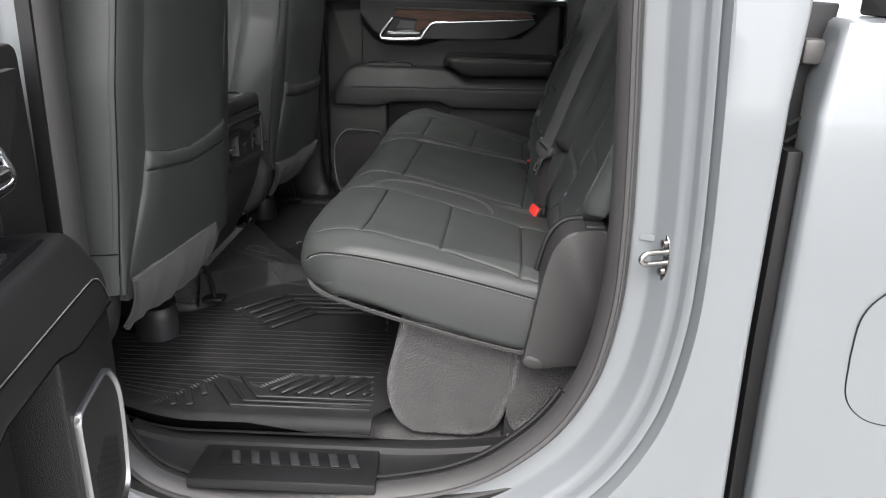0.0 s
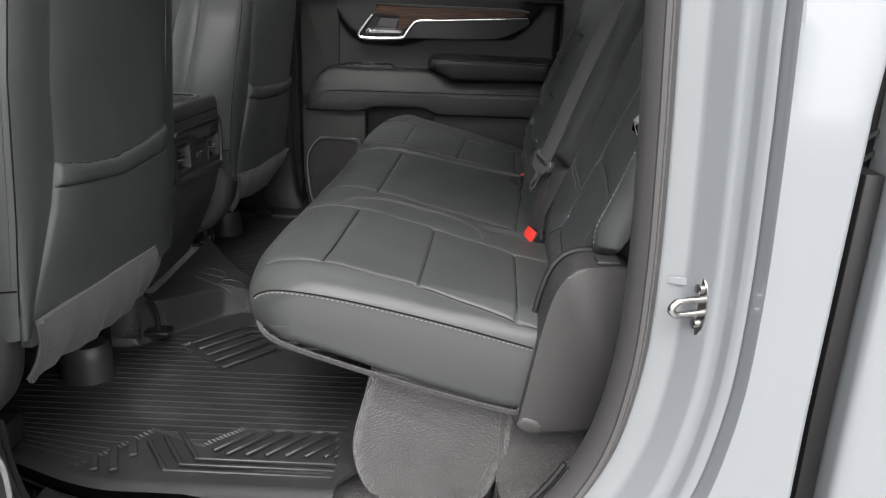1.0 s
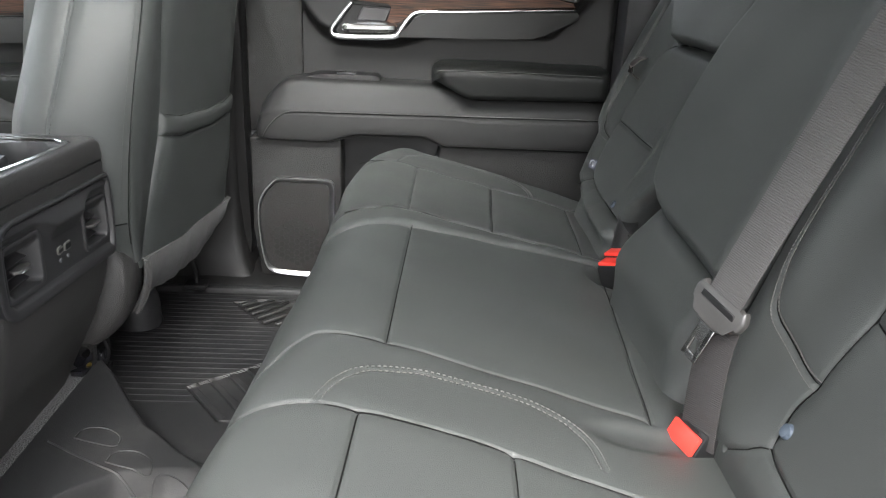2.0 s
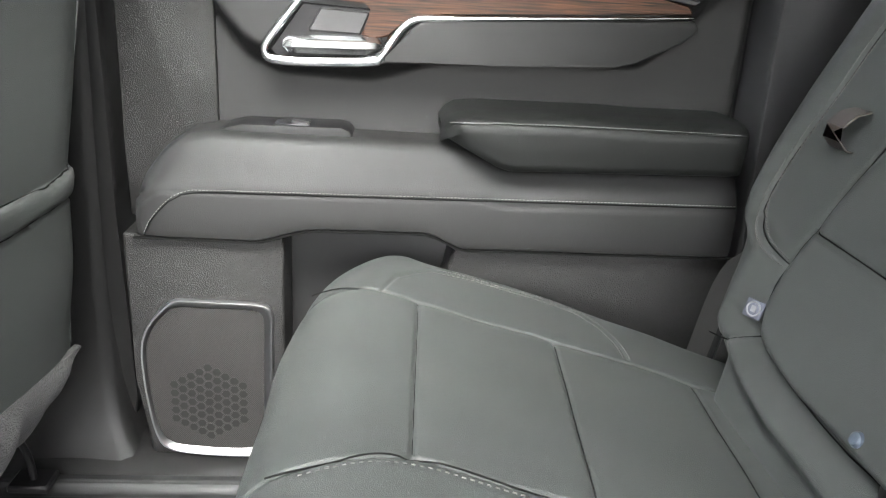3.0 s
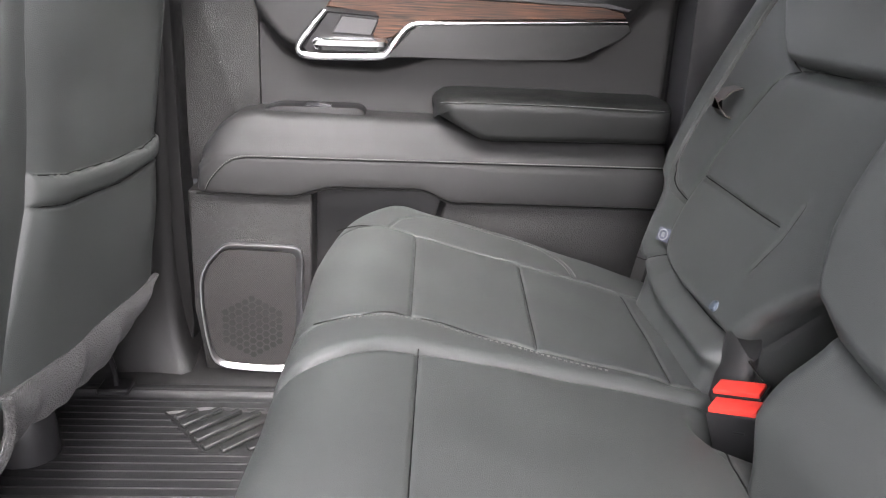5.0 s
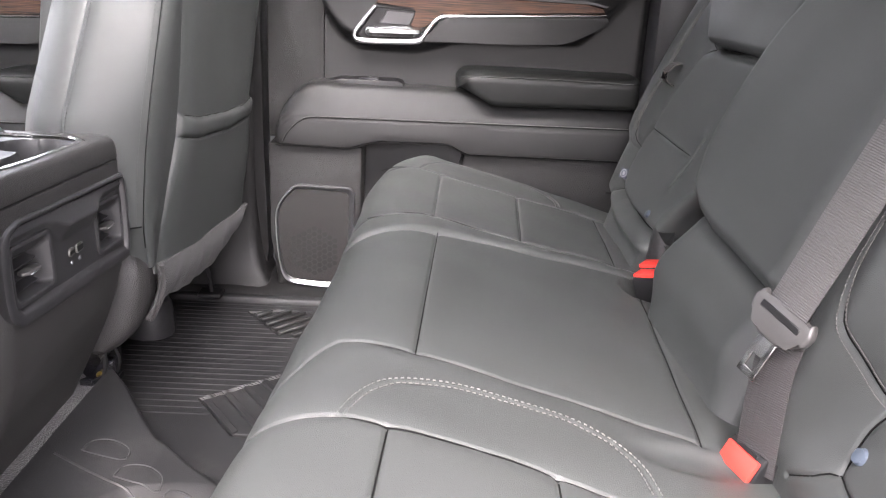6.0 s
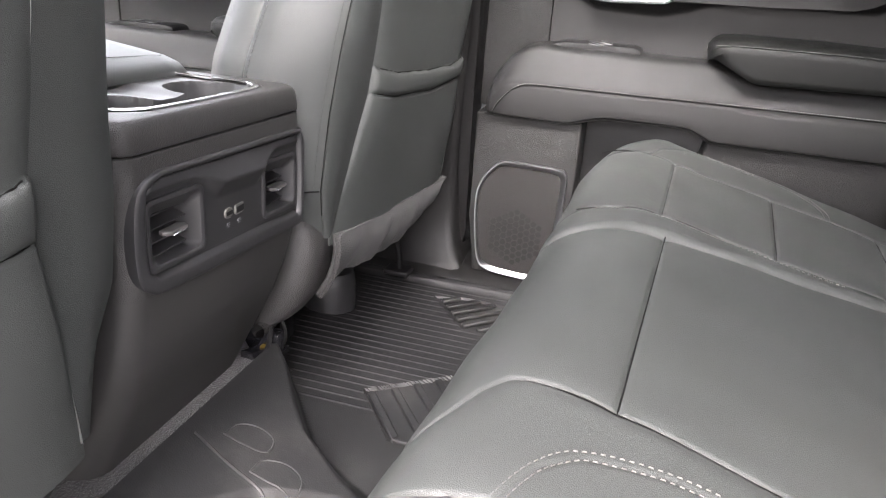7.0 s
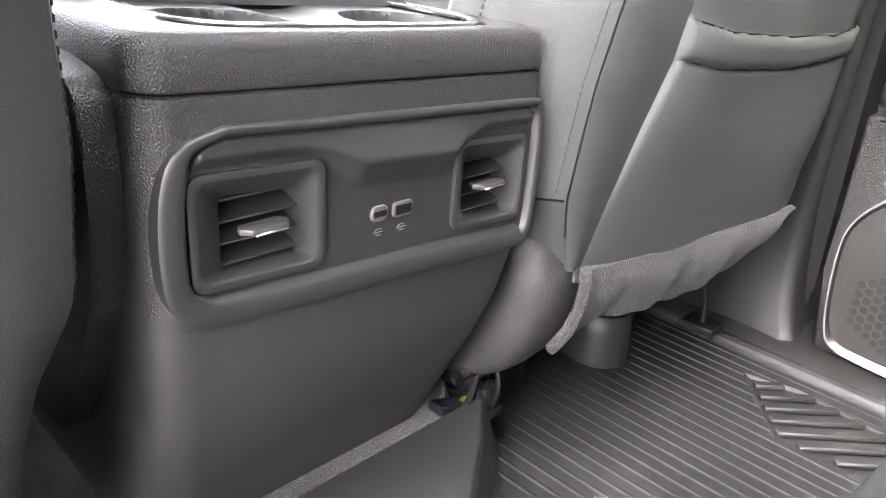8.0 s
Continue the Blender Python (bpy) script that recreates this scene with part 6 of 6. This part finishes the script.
# ---- front seats ----
def front_seat(label, slope, lean_at, edges, seams, seam_x, bulges, pocket, skirt, tracks):
    """Seen from behind: padded back panel with a map pocket, stitched side bolsters, felt skirt, plastic base shields."""
    xm, ym, zm = lean_at

    def face_x(y, z):
        return xm + slope * (y - ym) + 0.085 * (z - zm)

    def edge(k, z):
        return np.interp(z, *edges[k])

    y0, y1 = float(edge(0, 0.26)), float(edge(1, 0.26))
    t = thing("front_seat", label, "car seat", (-0.65, (y0 + y1) / 2, 0.0), "front seats")
    # back panel with its pocket: the upper panel lies behind a rolled lip
    zs, v = np.linspace(0.245, 1.02, 300), np.linspace(0, 1, 130)
    Zg, V = np.meshgrid(zs, v)
    Yg = edge(0, Zg) + (edge(1, Zg) - edge(0, Zg)) * V
    top, low = np.interp(V, *pocket[0]), np.interp(V, *pocket[1])
    inset = step01(0.0, 0.012, V) * step01(1.0, 0.988, V)
    fall = step01(0.26, 0.40, Zg)
    X = face_x(Yg, Zg) - 0.010 * (np.abs(V - 0.5) * 2) ** 8
    X = X + 0.0055 * step01(top + 0.0012, top - 0.0012, Zg) * inset * fall
    X = X + 0.0035 * np.exp(-((Zg - (top + low) / 2) / (0.42 * (top - low))) ** 4) * inset
    X = X - 0.0045 * np.exp(-((Zg - low) / 0.0020) ** 2) * inset
    X = X + 0.0016 * np.sin(Zg * 23 + V * 5) * np.sin(V * 9 - Zg * 6)
    panel = part("back_panel", slab(np.stack([X, Yg, Zg], 2), (-0.015, 0, 0)), LEATHER, t, "leather back panel with a map pocket", 60)
    # black tubes paint the shade at the pocket lip and its lower seam
    for tab, up, r in ((pocket[0], 0.0012, 0.0011), (pocket[1], 0.0, 0.0008)):
        pts = []
        for k in range(3, 127, 3):
            z = float(np.interp(v[k], *tab)) + up
            m = int(np.abs(zs - z).argmin())
            pts.append((float(X[k, m]) + 0.0002, float(Yg[k, m]), z))
        bm = bmesh.new()
        tube(bm, pts, r, 5)
        part("pocket_seam", bm, CREASE_SHADE, panel)
    # side bolsters: a strip beside the panel, a stitched corner seam and the padded flank
    for k, s in ((0, -1), (1, 1)):
        def corner(z):
            return float(np.interp(z, *seam_x[k])), float(np.interp(z, *seams[k]))

        def swell(z):
            return float(np.interp(z, *bulges[k]))
        rows = []
        for z in np.linspace(0.262, 1.02, 70):
            ye = float(edge(k, z))
            xe = float(face_x(ye, z)) - 0.010
            xs, ys = corner(z)
            b = swell(z)
            out_x, out_y = 0.005, 0.004 * s

            def mix(f, puff):
                return (xe + (xs - xe) * f + out_x * puff, ye + (ys - ye) * f + out_y * puff)
            lay = [(xe - 0.012, ye - 0.010 * s), (xe + 0.001, ye - 0.002 * s), mix(0.10, 0.2), mix(0.35, 0.9), mix(0.65, 1.0), mix(0.90, 0.45), (xs, ys),
                   (xs - 0.0030, ys - 0.0024 * s), (xs - 0.0062, ys + 0.001 * s), (xs - 0.018, ys + (0.003 + 0.22 * b) * s), (xs - 0.045, ys + (0.004 + 0.60 * b) * s), (xs - 0.080, ys + (0.004 + 0.92 * b) * s),
                   (xs - 0.108, ys + (0.002 + b) * s), (xs - 0.112, ys + (b - 0.0020) * s), (xs - 0.116, ys + (b + 0.001) * s), (xs - 0.15, ys + (b - 0.008) * s), (xs - 0.18, ys + (b - 0.035) * s), (xs - 0.17, ys - 0.06 * s), (xs - 0.05, ys - 0.06 * s)]
            rows.append([(x, y, z) for x, y in lay])
        bm = bmesh.new()
        loft(bm, rows)
        bol = part("side_bolster", bm, LEATHER, t, "", 60)
        zz = np.linspace(0.345, 1.0, 34)
        bm = bmesh.new()
        stitches(bm, [(corner(z)[0] - 0.0105, corner(z)[1] + (0.0030 + 0.09 * swell(z)) * s, float(z)) for z in zz], (0.3, s, 0), 0.0070, (0.0046, 0.0009, 0.0006))
        stitches(bm, [(corner(z)[0] - 0.1045, corner(z)[1] + (0.0030 + swell(z)) * s, float(z)) for z in zz], (0, s, 0), 0.0070, (0.0046, 0.0009, 0.0006))
        part("stitching", bm, DARK_THREAD, bol, kind="stuff")
        # black tubes paint the shade in the corner and flank seams
        bm = bmesh.new()
        tube(bm, [(corner(z)[0] - 0.0024, corner(z)[1] - 0.0012 * s, float(z)) for z in np.linspace(0.30, 1.0, 34)], 0.0010, 5)
        xs, ys = corner(0.342)
        b = swell(0.342)
        tube(bm, [(xs - 0.004, ys + 0.001 * s, 0.340), (xs - 0.018, ys + (0.0038 + 0.22 * b) * s, 0.3405), (xs - 0.045, ys + (0.0048 + 0.60 * b) * s, 0.341), (xs - 0.080, ys + (0.0048 + 0.92 * b) * s, 0.342), (xs - 0.106, ys + (0.003 + b) * s, 0.343)], 0.0012, 5)
        part("seam_cord", bm, CREASE_SHADE, bol)
    # plain front of the backrest, and the cushion
    bm = bmesh.new()
    prism(bm, [(-0.53, 0.26), (-0.72, 0.28), (-0.64, 0.70), (-0.60, 1.02), (-0.50, 1.02), (-0.51, 0.60)], "y", y0 + 0.06, y1 - 0.05, 0.02, 3)
    part("backrest_core", bm, LEATHER, t)
    bm = bmesh.new()
    prism(bm, [(-0.62, 0.16), (-1.08, 0.20), (-1.13, 0.30), (-1.06, 0.345), (-0.64, 0.29)], "y", y0 + 0.02, y1 - 0.02, 0.03, 3)
    part("seat_cushion", bm, LEATHER, t)
    # felt skirt that hangs from the panel and tucks under the seat, its free edge rolled
    ya, yb, top_tab, low_tab, tuck = skirt
    rows, roll = [], []
    for f in np.linspace(0, 1, 64):
        y = ya + (yb - ya) * float(f)
        zt, zl = float(np.interp(f, *top_tab)), float(np.interp(f, *low_tab))
        wave = 0.005 * math.sin(f * 23) + 0.003 * math.sin(f * 49 + 1)
        x0 = float(face_x(y, zt)) + (0.0075 if zt > 0.27 else 0.001) - float(np.interp(f, *tuck))
        sec = []
        for q in (0.0, 0.2, 0.45, 0.7, 0.9, 1.0):
            sec.append((x0 + 0.007 * math.sin(q * 2.6) - 0.034 * q ** 1.7 + wave * q, y, zt + (zl - zt) * q))
        rows.append(sec + [(x - 0.007, y, z + 0.002) for x, _, z in sec[::-1]])
        if f == 0:
            roll = sec
    bm = bmesh.new()
    loft(bm, rows)
    sk = part("felt_skirt", bm, FELT, t, "grey felt skirt under the back panel", 60)
    bm = bmesh.new()
    tube(bm, smooth_path([(x + 0.001, y, z) for x, y, z in roll], 0.006), 0.0058, 10)
    part("rolled_edge", bm, FELT, sk, "rolled edge of the felt")
    # base shields: domed plastic covers on both flanks
    outl = smooth_path([(-0.490, 0.285), (-0.478, 0.25), (-0.487, 0.19), (-0.515, 0.140), (-0.565, 0.105), (-0.64, 0.095), (-0.83, 0.12), (-1.0, 0.16), (-0.95, 0.25), (-0.73, 0.285), (-0.585, 0.330), (-0.52, 0.322), (-0.490, 0.285)], 0.014)[:-1]
    c = np.array([-0.66, 0.20])
    for k, s, shift in ((0, -1, tracks[0]), (1, 1, tracks[1])):
        y = (y0, y1)[k]
        rows = []
        for dy, q in ((-0.02, 0.985), (0.015, 1.0), (0.030, 0.995), (0.041, 0.975), (0.049, 0.94), (0.054, 0.88), (0.056, 0.78), (0.056, 0.5)):
            near = np.linalg.norm(outl - c, axis=1)
            rows.append([(float(c[0] + (p[0] - c[0]) * (1 - (1 - q) * 0.19 / n)) + shift, y + dy * s, float(c[1] + (p[1] - c[1]) * (1 - (1 - q) * 0.12 / n))) for p, n in zip(outl, np.maximum(near, 0.10))])
        bm = bmesh.new()
        loft(bm, rows)
        part("base_shield", bm, HARD, t, "dark domed plastic seat base shield", 60)
    for y in (y0 + 0.06, y1 - 0.08):
        bm = bmesh.new()
        box(bm, (-0.83, y, 0.055), (0.50, 0.05, 0.05), 0.006)
        part("seat_track", bm, DARK, t, "black steel seat track")
    bm = bmesh.new()
    rows = [[(-0.60 + a * 0.052 * q, y1 - 0.13 + b * 0.045 * q, z) for a, b in ((math.cos(w), math.sin(w)) for w in np.linspace(0, 2 * math.pi, 21)[:-1])] for z, q in ((0.0, 1.0), (0.05, 0.97), (0.068, 0.92), (0.076, 0.80), (0.078, 0.5))]
    loft(bm, rows)
    part("track_cover", bm, SMOOTH, t, "rounded black cap of the seat track")
    bm = bmesh.new()
    tube(bm, smooth_path([(-0.515, y1 + 0.035, 0.012), (-0.518, y1 + 0.032, 0.07), (-0.53, y1 + 0.015, 0.12), (-0.56, y1 - 0.02, 0.15)], 0.012), 0.005, 8)
    part("cable", bm, DARK, t)
    bm = bmesh.new()
    prism(bm, [(-0.545, 0.030), (-0.49, 0.030), (-0.49, 0.018), (-0.545, 0.018)], "y", y1 + 0.015, y1 + 0.058, 0.003, 1)
    part("cable_foot", bm, DARK, t)
    return t


front_seat("black leather front seat with map pocket and grey felt skirt", 0.121, (-0.438, 0.323, 0.49),
           (([0.255, 0.326, 0.403, 0.465, 0.52, 0.60, 1.02], [0.249, 0.268, 0.293, 0.316, 0.322, 0.329, 0.335]), ([0.255, 0.36, 0.45, 0.52, 0.68, 1.02], [0.655, 0.655, 0.650, 0.660, 0.688, 0.66])),
           (([0.26, 0.34, 0.40, 0.45, 0.52, 0.56, 0.684, 1.02], [0.234, 0.212, 0.214, 0.218, 0.232, 0.243, 0.284, 0.33]), ([0.26, 1.02], [0.690, 0.700])),
           (([0.26, 1.02], [-0.480, -0.415]), ([0.26, 1.02], [-0.465, -0.40])),
           (([0.26, 0.34, 0.51, 0.59, 0.70, 1.02], [0.040, 0.050, 0.052, 0.030, 0.004, 0.0]), ([0.26, 1.02], [0.006, 0.006])),
           (([0, 0.02, 0.19, 0.53, 0.83, 1], [0.506, 0.500, 0.488, 0.480, 0.478, 0.489]), ([0, 0.19, 0.6, 1], [0.466, 0.454, 0.446, 0.454])),
           (0.2485, 0.656, ([0, 0.3, 1], [0.262, 0.257, 0.256]), ([0, 0.06, 0.12, 0.5, 0.8, 0.93, 1.0], [0.160, 0.168, 0.174, 0.160, 0.172, 0.205, 0.244]), ([0, 1], [0, 0])), (0.0, 0.0))
front_seat("black leather front seat with map pocket beside the open door", 0.077, (-0.455, -0.680, 0.50),
           (([0.25, 0.311, 0.378, 0.446, 0.507, 0.631, 0.774, 1.02], [-0.768, -0.754, -0.727, -0.699, -0.686, -0.686, -0.676, -0.65]), ([0.25, 0.29, 0.35, 0.47, 0.51, 0.62, 1.02], [-0.286, -0.292, -0.303, -0.326, -0.326, -0.313, -0.31])),
           (([0.26, 0.352, 0.445, 0.641, 0.776, 1.02], [-0.782, -0.777, -0.771, -0.768, -0.751, -0.72]), ([0.26, 0.34, 0.38, 0.46, 0.53, 0.75, 1.02], [-0.270, -0.247, -0.226, -0.219, -0.221, -0.215, -0.22])),
           (([0.26, 0.34, 1.02], [-0.497, -0.490, -0.432]), ([0.26, 0.40, 1.02], [-0.475, -0.462, -0.43])),
           (([0.26, 0.5, 1.02], [0.014, 0.014, 0.010]), ([0.26, 0.34, 0.5, 1.02], [0.020, 0.026, 0.020, 0.01])),
           (([0, 0.2, 0.43, 0.75, 0.95, 1], [0.509, 0.494, 0.485, 0.492, 0.503, 0.508]), ([0, 0.5, 1], [0.474, 0.452, 0.460])),
           (-0.770, -0.300, ([0, 1], [0.288, 0.275]), ([0, 0.5, 0.85, 0.95, 1.0], [0.190, 0.168, 0.178, 0.195, 0.235]), ([0, 0.8, 1.0], [0.0, 0.004, 0.030])), (-0.035, -0.03))

# bare hinge of the seat beside the tunnel: black bracket with yellow-plated bolts
hinge = thing("seat_bracket", "black steel seat bracket with yellow plated bolts and wiring", "bracket", (-0.60, 0.21, 0.04))
bm = bmesh.new()
prism(bm, [(-0.70, 0.02), (-0.585, 0.02), (-0.580, 0.075), (-0.60, 0.125), (-0.63, 0.165), (-0.70, 0.165)], "y", 0.200, 0.212, 0.002, 1)
prism(bm, [(-0.70, 0.02), (-0.595, 0.02), (-0.590, 0.06), (-0.62, 0.14), (-0.70, 0.15)], "y", 0.232, 0.240, 0.002, 1)
box(bm, (-0.60, 0.20, 0.055), (0.05, 0.075, 0.012), 0.003)
part("bracket_plate", bm, GLOSS_BLACK, hinge)
for x, z, r in ((-0.605, 0.103, 0.0075), (-0.60, 0.072, 0.0045), (-0.625, 0.135, 0.0045)):
    bm = bmesh.new()
    tube(bm, [(x, 0.200, z), (x, 0.194, z), (x, 0.190, z)], [r, r, r * 0.6], 12)
    part("bolt", bm, BRASS, hinge, "yellow plated bolt")
bm = bmesh.new()
tube(bm, smooth_path([(-0.60, 0.185, 0.05), (-0.585, 0.19, 0.09), (-0.60, 0.215, 0.13), (-0.62, 0.22, 0.16)], 0.01), 0.004, 6)
tube(bm, smooth_path([(-0.59, 0.225, 0.045), (-0.575, 0.225, 0.085), (-0.59, 0.23, 0.12)], 0.01), 0.003, 6)
part("wire", bm, DARK, hinge, "black wire")
bm = bmesh.new()
tube(bm, [(-0.598, 0.186, 0.108), (-0.598, 0.180, 0.108), (-0.598, 0.226, 0.108)], [0.011, 0.011, 0.011], 14)
tube(bm, [(-0.598, 0.220, 0.108), (-0.598, 0.246, 0.104)], [0.008, 0.008], 14)
part("hinge_pin", bm, STEEL, hinge, "bare steel hinge pin")
bm = bmesh.new()
prism(bm, [(0.150, 0.088), (0.235, 0.060), (0.235, 0.040), (0.150, 0.066)], "x", -0.612, -0.590, 0.002, 1)
box(bm, (-0.596, 0.222, 0.068), (0.030, 0.026, 0.044), 0.003)
part("seat_rail_end", bm, GLOSS_BLACK, hinge, "black end of the seat rail")
hinge.location = hinge.location + Vector((0.034, 0.006, 0.004))
bm = bmesh.new()
rows = []
for x, w, z1 in ((-1.2, 0.27, 0.082), (-0.66, 0.265, 0.082), (-0.60, 0.255, 0.082), (-0.548, 0.205, 0.080), (-0.52, 0.16, 0.05)):
    rows.append([(x, -w, -0.08), (x, -w, 0.0), (x, -w + 0.05, z1), (x, w - 0.05, z1), (x, w, 0.0), (x, w, -0.08)])
loft(bm, rows)
tagged(part("floor_tunnel", bm, CARPET), "dark carpeted floor tunnel", "tunnel", kind="structure")
# far sill moulding behind the front seat
bm = bmesh.new()
rows = []
for x in np.linspace(-0.66, 0.45, 40):
    k = 0.06 * math.exp(-((x + 0.485) / 0.09) ** 2)
    rows.append([(x, 0.722, -0.02), (x, 0.724, 0.012), (x, 0.733, 0.018 + 0.02 * k), (x, 0.745, 0.024 + 0.06 * k), (x, 0.762, 0.03 + 0.15 * k), (x, 0.785, 0.034 + 0.26 * k), (x, 0.87, 0.036 + 0.30 * k), (x, 0.87, -0.02)])
loft(bm, rows)
tagged(part("trim_sill_far", bm, PILLAR), "dark plastic sill moulding at the far door", "sill", kind="structure")
# foot of the far middle pillar, flaring out into the sill
bm = bmesh.new()
rows = []
for z in np.concatenate([np.linspace(0.015, 0.34, 24), np.linspace(0.38, 1.15, 12)]):
    y_in = 0.795 - 0.060 * math.exp(-(z - 0.015) / 0.075)
    x_r = -0.424 + 0.045 * math.exp(-(z - 0.015) / 0.045) + 0.015 * step01(0.2, 1.0, z)
    rows.append([(-0.66, 0.86, z), (-0.66, y_in + 0.004, z), (-0.56, y_in, z), (x_r - 0.030, y_in, z), (x_r - 0.012, y_in + 0.004, z), (x_r - 0.003, y_in + 0.013, z), (x_r, y_in + 0.026, z), (x_r, 0.86, z)])
loft(bm, rows)
tagged(part("trim_pillar_foot", bm, PILLAR, None, "", 60), "dark plastic foot of the far middle pillar trim", "pillar trim", kind="structure")
